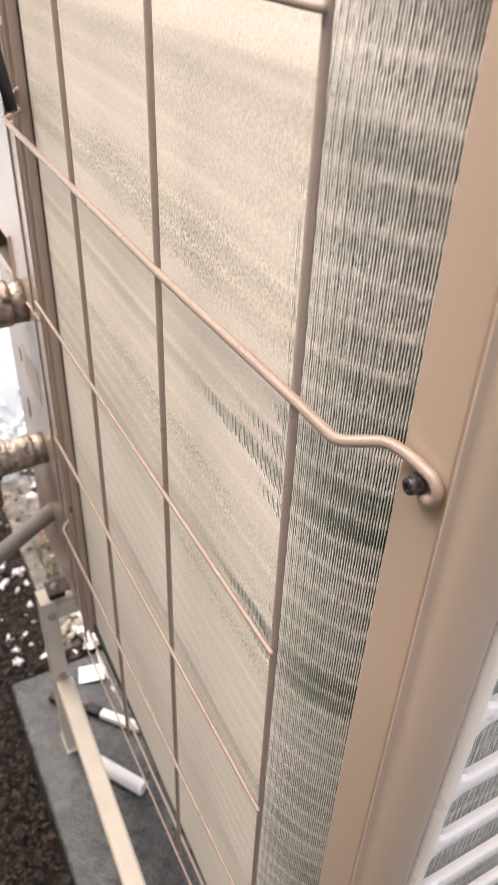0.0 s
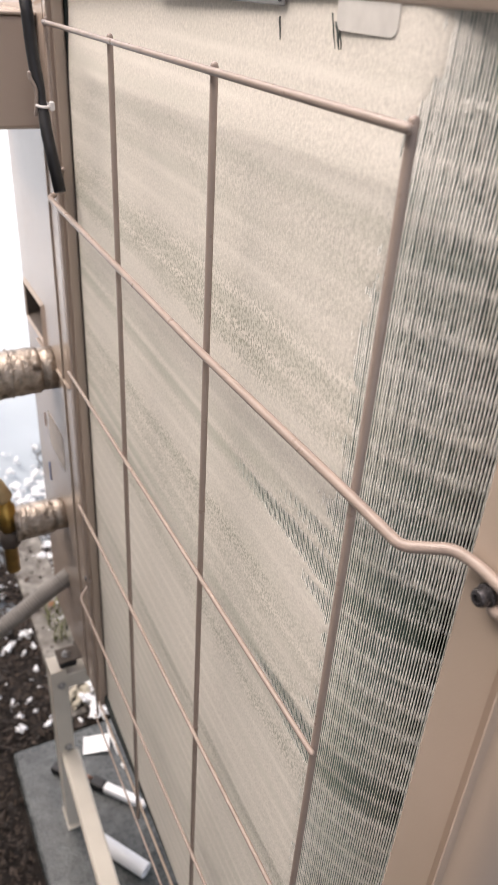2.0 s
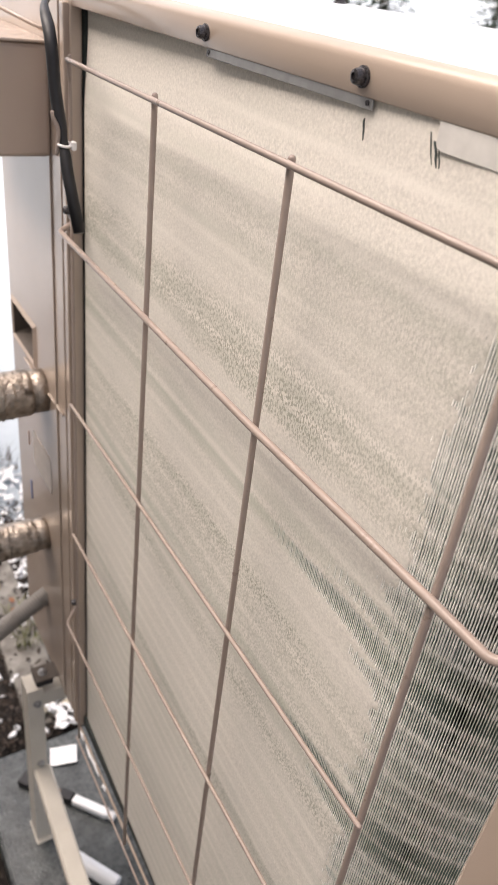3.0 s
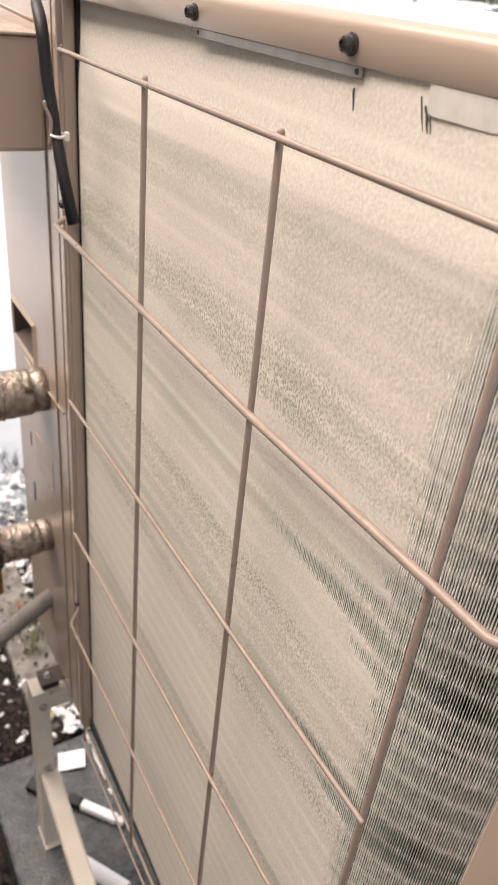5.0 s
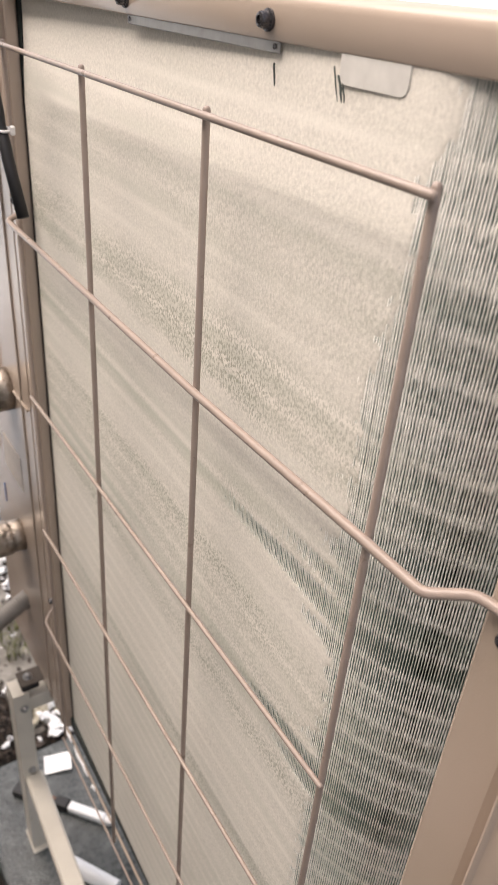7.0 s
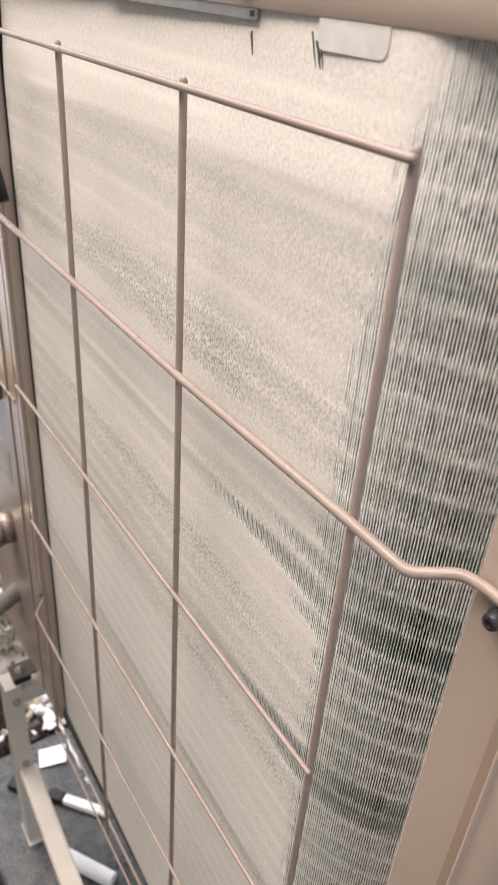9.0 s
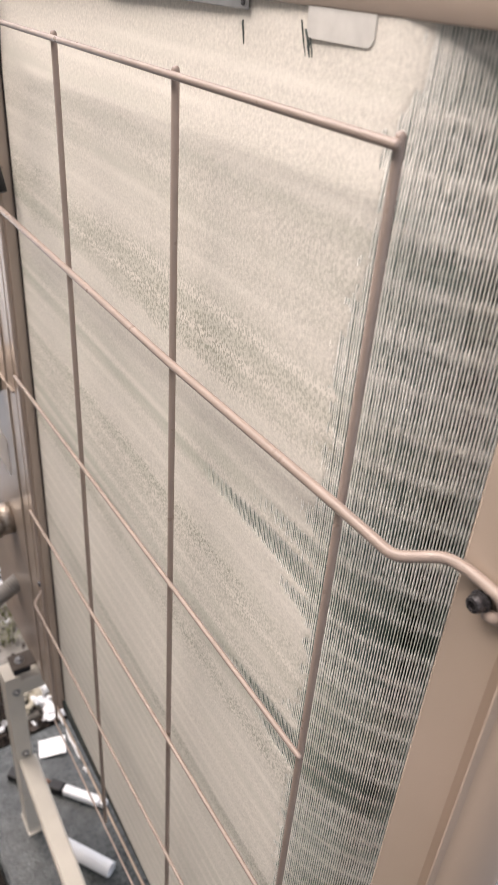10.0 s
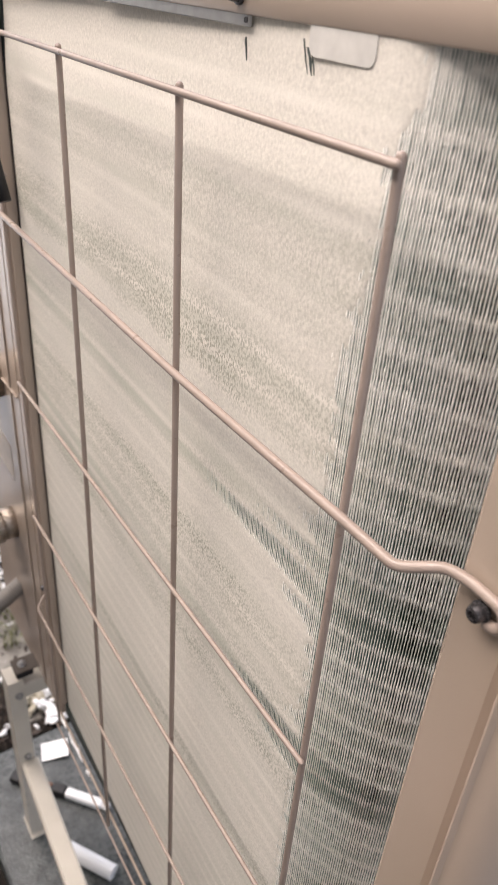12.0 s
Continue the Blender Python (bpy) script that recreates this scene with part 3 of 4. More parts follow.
def frost_crack(y, z, h, lean, w, seed):
    """A ragged tapering sliver where the frost has broken away, its shaded depth painted dark."""
    rng = random.Random(seed)
    x = COIL_X + COIL_LEAN * (y - BEND_Y) + top_recess(z) - 0.0012
    rows = [(i / 6, w * math.sin(math.pi * (0.12 + 0.88 * i / 6)) ** 0.8 + 0.00008) for i in range(7)]
    vs = []
    for depth in (0.0, 0.003):
        for t, half in rows:
            c = y + lean * (0.5 - t) * h + rng.uniform(-0.0003, 0.0003)
            vs += [(x + depth, c - half, z + (0.5 - t) * h), (x + depth, c + half, z + (0.5 - t) * h)]
    fs = [(2 * i, 2 * i + 1, 2 * i + 3, 2 * i + 2) for i in range(6)]
    fs += [(a, a + 14, b + 14, b) for a, b in [(2 * i, 2 * i + 2) for i in range(6)] + [(2 * i + 3, 2 * i + 1) for i in range(6)]]
    on_pump("frost_crack", mesh_from("frost_crack", vs, fs, SLIT_SHADE), SLIT_SHADE, "dark sliver painted for a shaded slit in the frost")


# dark colour stands in for the shade down in the cracks
SLIT_SHADE = mat("slit_shade", (0.055, 0.070, 0.066), 0.6, spread=0.4, scale=500)
for args in ((0.1275, 0.9695, 0.0090, 0.20, 0.00042, 1), (0.0790, 0.9700, 0.0095, 0.42, 0.00060, 2), (0.0825, 0.9715, 0.0120, 0.36, 0.00018, 3), (0.0768, 0.9690, 0.0070, 0.40, 0.00022, 4)):
    frost_crack(*args)


def corner_post():
    """Flange beside the coil, a step, and a corner that rolls round to the side."""
    t = 0.0010
    face = [(0.028, -0.0525), (0.0165, -0.0520), (0.0155, -0.0535), (0.0155, -0.0750), (0.0160, -0.0770), (0.0178, -0.0792), (0.0190, -0.0808), (0.0186, -0.0820), (0.0150, -0.0832), (0.0108, -0.0839), (0.0090, -0.0847), (0.0086, -0.0857), (0.0092, -0.0866), (0.0106, -0.0876), (0.0112, -0.0890)]
    face += [(0.0112 + 0.0156 - 0.0156 * math.cos(radians(a)), -0.0890 - 0.0160 * math.sin(radians(a))) for a in range(8, 91, 8)]
    face += [(0.0272, -0.1048), (0.0276, -0.1030), (0.0284, -0.1030)]
    inner = [(0.0284, -0.1010), (0.0255, -0.1020), (0.0190, -0.0980), (0.0155, -0.0940), (0.0140, -0.0890), (0.0205, -0.0825), (0.0175, -0.0545), (0.028, -0.0545)]
    bm = prism(face + inner, Z_BASE + 0.01, 0.9845)
    return bm


post = on_pump("corner_post", corner_post(), BEIGE, "beige folded steel corner post")
smooth_by_angle(post, 25)
edge_bead = on_pump("panel_bead", prism([(0.0288, -0.1010), (0.0290, -0.1060), (0.0298, -0.1090), (0.0310, -0.1103), (0.0322, -0.1098), (0.0330, -0.1085), (0.0330, -0.1010)], Z_BASE + 0.01, 0.9845), WHITE, "white bead along the side grille")
smooth_by_angle(edge_bead, 50)


def slot_ring(x0, x1, z0, z1, hole, y, depth):
    """One grille cell in the side wall: a plate with a rounded opening that has a lip."""
    hx0, hx1, hz0, hz1, r = hole
    loop = []
    for cx, cz, a0 in ((hx1 - r, hz1 - r, 0), (hx0 + r, hz1 - r, 90), (hx0 + r, hz0 + r, 180), (hx1 - r, hz0 + r, 270)):
        loop += [(cx + r * math.cos(radians(a0 + 15 * i)), cz + r * math.sin(radians(a0 + 15 * i))) for i in range(7)]
    mx, mz = (hx0 + hx1) / 2, (hz0 + hz1) / 2
    outer = []
    for i, (x, z) in enumerate(loop):
        corner, step = divmod(i, 7)
        upright = (step < 3) == (corner % 2 == 0)
        sx, sz = (x1, x0, x0, x1)[corner], (z1, z1, z0, z0)[corner]
        outer.append((sx, sz) if step == 3 else (sx, z) if upright else (x, sz))
    rings = []
    for grow, dy in ((None, 0.0), (0.0022, 0.0), (0.0010, 0.0006), (0.0, 0.0022), (-0.0002, depth)):
        if grow is None:
            rings.append([(x, y + dy, z) for x, z in outer])
        else:
            rings.append([(x + math.copysign(grow, x - mx), y + dy, z + math.copysign(grow, z - mz)) for x, z in loop])
    rings.append([(x, y + depth, z) for x, z in outer])
    n = len(loop)
    verts = [v for ring in rings for v in ring]
    faces = [(a * n + i, a * n + (i + 1) % n, (a + 1) * n + (i + 1) % n, (a + 1) * n + i) for a in range(len(rings) - 1) for i in range(n)]
    return verts, faces


def side_panel():
    verts, faces = [], []
    y, depth, pitch = -0.1085, 0.005, 0.055
    z = 0.1335 - 0.009 - 0.026
    x0, x1 = 0.0294, 0.322
    for lo, hi in ((Z_BASE + 0.005, z), (z + 16 * pitch, 0.9845)):
        b = len(verts)
        verts += [(x, yy, zz) for yy in (y, y + depth) for zz in (lo, hi) for x in (x0, x1)]
        faces += [(b, b + 1, b + 3, b + 2), (b + 4, b + 6, b + 7, b + 5)]
    for k in range(16):
        zz = z + k * pitch
        v, f = slot_ring(x0, x1, zz, zz + pitch, (x0 + 0.0060, x1 - 0.02, zz + 0.0075, zz + pitch - 0.0065, 0.0100), y, depth)
        b = len(verts)
        verts += v
        faces += [tuple(b + i for i in q) for q in f]
    return mesh_from("side_grille", verts, faces, WHITE)


grille = on_pump("side_grille", side_panel(), WHITE, "white moulded side grille with rounded slots")
smooth_by_angle(grille, 40)


def sheet(name, lo, hi, label="", material=BEIGE, bevel=0.002):
    return on_pump(name, box(lo, hi, bevel, 2), material, label)


sheet("front_panel", (X_FRONT - 0.02, Y_NEAR + 0.002, Z_BASE + 0.012), (X_FRONT - 0.001, Y_FAR - 0.002, 0.984), "plain beige front casing")
sheet("base_pan", (0.0420, Y_NEAR, Z_BASE - 0.010), (X_FRONT, Y_FAR, Z_BASE + 0.006), "beige base pan with a folded edge")
# near-black strip put in for the shade along the coil's bottom edge
on_pump("drip_gap", box((0.0240, -0.040, 0.094), (0.0290, 0.545, 0.1115)), GAP_SHADE, "near-black strip painted for the shade under the coil")
sheet("end_panel", (0.03, Y_FAR - 0.012, Z_BASE + 0.009), (X_FRONT - 0.021, Y_FAR, 0.984))
sheet("service_divider", (0.04, 0.520, Z_BASE + 0.009), (X_FRONT - 0.022, 0.523, 0.984))

# upright rails beside the coil's far end
for x0, y0, y1, d in ((0.0175, 0.5122, 0.5142, 0.010), (0.0268, 0.5146, 0.5196, 0.002), (0.0145, 0.5200, 0.5305, 0.012), (0.0262, 0.5309, 0.5335, 0.002), (0.0185, 0.5339, 0.5420, 0.010)):
    sheet("edge_rail", (x0, y0, Z_BASE + 0.009), (x0 + d, y1, 0.9845), bevel=0.0012)
# flat near-black sheet supplies the shade seen between the rails
sheet("rail_shadow_gap", (0.029, 0.5085, Z_BASE + 0.009), (0.032, 0.543, 0.9845), "near-black sheet painted for the shade behind the rails", GAP_SHADE, 0.0)


def valve_panel():
    """Service panel with a grip recess, as a frame of plates round the opening."""
    x0, x1 = 0.0170, 0.0200
    y0, y1, z0, z1 = 0.5425, Y_FAR, Z_BASE + 0.009, 0.9845
    hy0, hy1, hz0, hz1 = 0.655, 0.742, 0.600, 0.642
    bm = bmesh.new()
    rings = [[(x0, y0, z0), (x0, y1, z0), (x0, y1, z1), (x0, y0, z1)],
             [(x0, hy0 - 0.008, hz0 - 0.008), (x0, hy1 + 0.008, hz0 - 0.008), (x0, hy1 + 0.008, hz1 + 0.008), (x0, hy0 - 0.008, hz1 + 0.008)],
             [(x0 - 0.003, hy0 - 0.003, hz0 - 0.003), (x0 - 0.003, hy1 + 0.003, hz0 - 0.003), (x0 - 0.003, hy1 + 0.003, hz1 + 0.003), (x0 - 0.003, hy0 - 0.003, hz1 + 0.003)],
             [(x0 - 0.001, hy0, hz0), (x0 - 0.001, hy1, hz0), (x0 - 0.001, hy1, hz1), (x0 - 0.001, hy0, hz1)],
             [(x0 + 0.028, hy0 + 0.004, hz0 + 0.010), (x0 + 0.028, hy1 - 0.004, hz0 + 0.010), (x0 + 0.028, hy1 - 0.004, hz1), (x0 + 0.028, hy0 + 0.004, hz1)]]
    vs = [[bm.verts.new(p) for p in ring] for ring in rings]
    for a, b in zip(vs, vs[1:]):
        for i in range(4):
            # inner recess faces get the dark colour as painted shade
            bm.faces.new((a[i], a[(i + 1) % 4], b[(i + 1) % 4], b[i])).material_index = 1 if b is vs[-1] else 0
    bm.faces.new(vs[-1]).material_index = 1
    back = [bm.verts.new((x0 + 0.03, y, z)) for _, y, z in rings[0]]
    for i in range(4):
        bm.faces.new((vs[0][i], vs[0][(i + 1) % 4], back[(i + 1) % 4], back[i]))
    return bm


vp = on_pump("service_panel", valve_panel(), BEIGE, "beige service panel with a recessed grip")
vp.data.materials.append(GRIP)
sheet("panel_fold", (0.0152, 0.5700, Z_BASE + 0.010), (0.0168, 0.5760, 0.858), bevel=0.001)
# thin pale plate stands in for a reflection in the glossy paint
on_pump("rating_label", box((0.0164, 0.605, 0.440), (0.0169, 0.680, 0.490)), SNOW_SHEEN, "pale patch painted for snow reflected in the panel")
on_pump("red_mark", box((0.0161, 0.7005, 0.455), (0.0168, 0.7035, 0.475)), COPPER, "dull red ink mark")
on_pump("blue_mark", box((0.0161, 0.6993, 0.365), (0.0168, 0.7033, 0.395)), BLUE, "blue ink mark")
on_pump("panel_seam", mesh_from("panel_seam", *tube([(0.0160, 0.700, 0.584), (0.0158, 0.62, 0.585), (0.0160, 0.548, 0.587)], 0.0016, n=8), BEIGE, True), BEIGE)
# wet flange of the base pan under the coil
on_pump("base_flange", mesh_from("base_flange", *tube([(0.0175, 0.535, 0.0955), (0.0172, 0.25, 0.0950), (0.0175, -0.045, 0.0955)], 0.0016, n=10), BEIGE, True), BEIGE, "beige rolled flange of the base pan")
# white beads put in for the wet, icy flange's bright glints
for y0, y1 in ((0.512, 0.488), (0.480, 0.428), (0.415, 0.404)):
    n_pts = [(0.0158 + 0.0006 * math.sin(i * 1.9), y0 + (y1 - y0) * i / 6, 0.0935 - 0.0012 * math.sin(i * 1.3)) for i in range(7)]
    on_pump("ice_drip", mesh_from("ice_drip", *tube(n_pts, 0.002, n=10, radii=[0.0006, 0.0022, 0.0027, 0.0020, 0.0026, 0.0020, 0.0006]), SNOW, True), SNOW, "white icy bead painted for a wet glint on the flange")
# electrical cover that stands out from the panel
sheet("terminal_cover", (-0.034, 0.566, 0.855), (0.0166, 0.750, 0.9490), "beige terminal cover box with a folded lid", bevel=0.004)
sheet("cover_lid", (-0.036, 0.563, 0.9493), (0.0166, 0.753, 0.9520), "", bevel=0.0012)
on_pump("cover_bar", mesh_from("cover_bar", *tube([(-0.022, 0.60, 0.974), (0.010, 0.575, 0.9605), (0.016, 0.572, 0.9585)], 0.0016, n=8), BEIGE, True), BEIGE, "thin grey bar over the lid")

# ---- wire guard ----
guard = thing("wire_guard", "beige coated wire guard screwed over the coil", "wire guard", (0, 0.23, 0.55))
GUARD_O = Vector((0, 0.23, 0.55))
ROW_Z = [0.9505, 0.812, 0.650, 0.488, 0.326, 0.142]
COLS = [(0.463, 0.0008), (0.304, 0.0008), (0.149, 0.0008), (0.0, 0.0008)]
RW = 0.0020


def wire(name, points, r=RW, label="", bend=0.008, **kw):
    ps = [Vector(p) - GUARD_O for p in rounded(points, bend)]
    return bar(name, ps, r, WIRE, guard, label, dome=True, **kw)


for y, x in COLS:
    lo = 0.140 if y > 0.02 else 0.145
    wire("upright_wire", [(x, y, lo), (x, y, 0.9522)], r=0.0015 if y > 0.4 else RW)
HX = -0.0026
wire("cross_wire", [(HX, -0.002, ROW_Z[0]), (HX, 0.460, ROW_Z[0]), (0.0008, 0.464, ROW_Z[0] - 0.002), (0.0008, 0.463, ROW_Z[0] - 0.014)], r=0.0018)
# the second row ends in hooks that reach the casing on both sides
hook_z = ROW_Z[1]
wire("hooked_wire", [(0.0165, 0.506, hook_z + 0.019), (0.0165, 0.515, hook_z + 0.016), (0.0160, 0.515, hook_z + 0.006), (0.0150, 0.500, hook_z + 0.003), (HX, 0.486, hook_z), (HX, 0.304, hook_z - 0.0015), (HX, 0.149, hook_z - 0.0028), (HX, 0.0, hook_z), (HX, -0.036, hook_z), (0.0095, -0.0500, hook_z + 0.0055), (0.0125, -0.0600, hook_z + 0.0045), (0.0127, -0.0735, hook_z + 0.0036), (0.0127, -0.0772, hook_z - 0.0008), (0.0127, -0.0752, hook_z - 0.0058), (0.0127, -0.0705, hook_z - 0.0072)], r=0.0024, bend=0.0042)
for z in ROW_Z[2:4]:
    wire("cross_wire", [(HX, -0.003, z), (HX, 0.464, z)], r=0.0016)
z = ROW_Z[4]
wire("hooked_wire", [(0.0165, 0.512, z + 0.006), (0.0120, 0.508, z + 0.004), (HX, 0.494, z), (HX, 0.1, z), (HX, -0.003, z)], r=0.0015, bend=0.006)
wire("cross_wire", [(HX, -0.003, ROW_Z[5]), (HX, 0.464, ROW_Z[5])], r=0.0011)
for y, z in ((-0.0668, ROW_Z[1] - 0.0030), (0.5095, ROW_Z[1] + 0.011), (0.5095, ROW_Z[4] + 0.014)):
    screw("hook_screw", Vector((0.0125 if y < 0 else 0.0140, y, z)) - GUARD_O, guard, r=0.0036, washer=0.0044)

# ---- pipes, hose, cable ----


def foil_pipe(y, z, length, r, seed):
    th = thing("insulated_pipe", "refrigerant pipe wrapped in crinkled foil tape", "pipe", (0.016, y, z), "foil-wrapped pipes")
    rng = random.Random(seed)
    n, rows = 40, 70
    verts, faces = [], []
    for i in range(rows + 1):
        x = -0.016 - (length - 0.016) * i / rows
        for k in range(n):
            a = 2 * math.pi * k / n
            rr = r * (1 + 0.03 * noise.noise((x * 90, math.cos(a) * 2.2 + seed, math.sin(a) * 2.2)) + 0.045 * noise.noise((x * 240, math.cos(a) * 5, math.sin(a) * 5 + seed)))
            rr *= 0.93 if i == 0 else 1
            verts.append((x, rr * math.cos(a), rr * math.sin(a) - 0.45 * (length * i / rows) ** 2))
    faces = [(i * n + k, i * n + (k + 1) % n, (i + 1) * n + (k + 1) % n, (i + 1) * n + k) for i in range(rows) for k in range(n)]
    faces += [tuple(range(n - 1, -1, -1)), tuple(rows * n + k for k in range(n))]
    part("foil_sleeve", mesh_from("foil_sleeve", verts, faces, FOIL, True), FOIL, th, "crinkled silver foil tape with dark smears")
    bar("pipe_stub", [(0.004, 0, 0), (-0.017, 0, 0)], r * 0.93, FOIL, th, "dull metal outlet collar", n=24)
    bar("tape_band", [(-0.050, 0, 0), (-0.0515, 0, 0)], r * 1.07, FOIL, th, n=24)
    return th


foil_pipe(0.625, 0.578, 0.21, 0.0275, 1)
foil_pipe(0.640, 0.350, 0.066, 0.0235, 5)


def valve():
    th = thing("service_valve", "yellow brass valve body at the end of a pipe", "valve", (-0.058, 0.640, 0.338))
    bar("valve_body", [(0, 0, 0.060), (0, 0, 0.045), (0, 0, 0.044), (0, 0, 0.010), (0, 0, 0.009), (0, 0, -0.065)], 0.012, BRASS, th, radii=[0.008, 0.008, 0.012, 0.012, 0.009, 0.009], n=20)
    bar("hex_nut", [(0, 0, -0.020), (0, 0, 0.004)], 0.0140, GRIP, th, "dark brown nut", n=6)
    bar("copper_tail", [(0, 0, 0.056), (-0.008, 0, 0.075), (-0.03, 0.01, 0.11), (-0.09, 0.02, 0.16)], 0.012, TAN, th, "tan insulated tail")


valve()


def drain_hose():
    ctrl = rounded([(0.020, 0.655, 0.222), (-0.012, 0.650, 0.208), (-0.090, 0.640, 0.168), (-0.20, 0.60, 0.155), (-0.34, 0.55, 0.16), (-0.40, 0.5, 0.05), (-0.41, 0.46, GROUND_Z + 0.02), (-0.41, 0.10, GROUND_Z + 0.02)], 0.09, 12)
    pts = [ctrl[0]]
    for a, b in zip(ctrl, ctrl[1:]):
        steps = max(1, int((b - a).length / 0.0011))
        pts += [a.lerp(b, (i + 1) / steps) for i in range(steps)]
    radii, run = [], 0.0
    for i, p in enumerate(pts):
        run += (p - pts[i - 1]).length if i else 0
        radii.append(0.0125 + 0.0011 * math.sin(run / 0.0042 * 2 * math.pi))
    ob = new("drain_hose", mesh_from("drain_hose", *tube(pts, 0.0125, n=18, radii=radii), HOSE, True))
    return tagged(ob, "grey corrugated drain hose leaving the service panel", "hose")


drain_hose()


def black_cable():
    th = thing("sensor_cable", "black sheathed cable tied to the wire guard", "cable", (0, 0.47, 0.9))
    o = Vector((0, 0.47, 0.9))
    p = rounded([(0.010, 0.535, 0.9885), (-0.010, 0.490, 0.9825), (-0.0150, 0.4575, 0.966), (-0.0145, 0.450, 0.925), (-0.0126, 0.439, 0.897), (-0.0135, 0.430, 0.878), (-0.0115, 0.408, 0.836)], 0.014, 6)
    n = len(p)
    radii = [0.0020 + 0.0027 * min(1, i / (n * 0.22)) for i in range(n)]
    pinch = [1 - 0.28 * math.exp(-((v.z - 0.897) / 0.008) ** 2) for v in p]
    bar("sheath", [v - o for v in p], 0.0056, BLACK, th, radii=[a * b for a, b in zip(radii, pinch)], n=16)
    ring = [Vector((-0.0126 + 0.0050 * math.cos(radians(a)), 0.4375 + 0.0050 * math.sin(radians(a)), 0.895 + 0.001 * math.sin(radians(a)))) - o for a in range(0, 361, 24)]
    bar("cable_tie", ring, 0.0011, WHITE, th, "white nylon cable tie", n=8)
    part("tie_lock", box((-0.0085, 0.4320, 0.891), (-0.0045, 0.4360, 0.898), 0.001, 1, m=Matrix.Translation(-o)), WHITE, th, "white tie lock")
    bar("wire_clip", [v - o for v in rounded([(-0.0205, 0.440, 0.917), (-0.0205, 0.440, 0.914), (-0.0165, 0.438, 0.906), (-0.0172, 0.438, 0.897), (-0.0185, 0.438, 0.888)], 0.004)], 0.0014, WIRE, th, "beige hooked clip", dome=True)


black_cable()
# ---- stand ----
stand = thing("unit_stand", "ivory steel floor stand bolted to the slab", "stand", (-0.03, 0.6, PAD_Z))
STAND_O = Vector((-0.03, 0.6, PAD_Z))


def on_stand(name, bm, label="", material=IVORY):
    ob = part(name, bm, material, stand, label)
    ob.matrix_basis = Matrix.Translation(-STAND_O)
    return ob


def channel(y0, z0, z1):
    """An upright C channel, open towards the far side."""
    t, x0, x1, d = 0.003, -0.032, -0.008, 0.034
    return prism([(x0, y0 + d), (x0, y0), (x1, y0), (x1, y0 + d), (x1 - t, y0 + d), (x1 - t, y0 + t), (x0 + t, y0 + t), (x0 + t, y0 + d)], z0, z1)


for y in (0.600, 0.000):
    on_stand("leg", channel(y, PAD_Z + 0.004, 0.090))
    on_stand("leg_cap", box((-0.0315, y + 0.0005, 0.0872), (-0.0085, y + 0.0335, 0.0899), 0.0008, 1))
    on_stand("foot_plate", box((-0.034, y - 0.008, PAD_Z + 0.0005), (0.018, y + 0.040, PAD_Z + 0.0038), 0.001, 1))
    on_stand("arm", box((-0.0285, y + 0.0035, 0.045), (0.36, y + 0.032, 0.0745), 0.003, 2))
    for bx, by, bz, ax in ((-0.018, y - 0.0002, 0.060, (0, -1, 0)), (0.004, y + 0.002, PAD_Z + 0.004, (0, 0, 1)), (-0.018, y - 0.0002, -0.085, (0, -1, 0))):
        b = screw("bolt", Vector((bx, by, bz)) - STAND_O, stand, axis=ax, r=0.0042, washer=0.0062, label="galvanised bolt with a washer")
        b.data.materials.clear()
        b.data.materials.append(STEEL)


def crossbar():
    """A pressed bar between the legs: a rounded top and slotted turned-down edges."""
    a, b = Vector((-0.016, 0.5995, -0.095)), Vector((-0.036, 0.034, -0.100))
    w, h = 0.0140, 0.018
    prof = [(-w, -h), (-w, -0.003), (-w + 0.003, 0), (w - 0.003, 0), (w, -0.003), (w, -h), (w - 0.002, -h), (w - 0.002, -0.004), (-w + 0.002, -0.004), (-w + 0.002, -h)]
    bm = bmesh.new()
    d = (b - a).normalized()
    side = d.cross(Vector((0, 0, 1))).normalized()
    ends = [[bm.verts.new(p + side * -u + Vector((0, 0, v))) for u, v in prof] for p in (a, b)]
    n = len(prof)
    for i in range(n):
        bm.faces.new((ends[0][i], ends[0][(i + 1) % n], ends[1][(i + 1) % n], ends[1][i]))
    bm.faces.new(ends[0])
    bm.faces.new(ends[1][::-1])
    ob = on_stand("crossbar", bm, "ivory pressed crossbar with slotted edges")
    for k in range(12):
        p = a.lerp(b, (k + 0.6) / 12.5)
        m = Matrix.Translation(p) @ Matrix.Rotation(math.atan2(d.y, d.x) - math.pi / 2, 4, "Z")
        # near-black inlay paints the shade of an open slot
        part("slot", box((-0.0147, -0.010, -0.0135), (-0.0135, 0.010, -0.0085), m=m), GAP_SHADE, ob)


crossbar()


def rubber_foot(y):
    th = thing("rubber_foot", "black rubber damper under the unit's foot bracket", "rubber foot", (-0.004, y + 0.016, 0.0902), "unit feet")
    part("block", box((-0.013, -0.014, 0.0), (0.013, 0.014, 0.012), 0.003, 2), BLACK, th)
    part("foot_bracket", box((-0.014, -0.015, 0.0123), (0.026, 0.015, 0.0148), 0.0008, 1), GRIP, th, "dark steel foot bracket of the unit")
    bar("foot_bolt", [(0.0, 0.0, 0.0148), (0.0, 0.0, 0.0200)], 0.0045, STEEL, th, n=6)
    bar("foot_washer", [(0.0, 0.0, 0.0146), (0.0, 0.0, 0.0160)], 0.007, STEEL, th, n=18)


rubber_foot(0.600)
rubber_foot(0.000)

# ---- things left on the slab ----


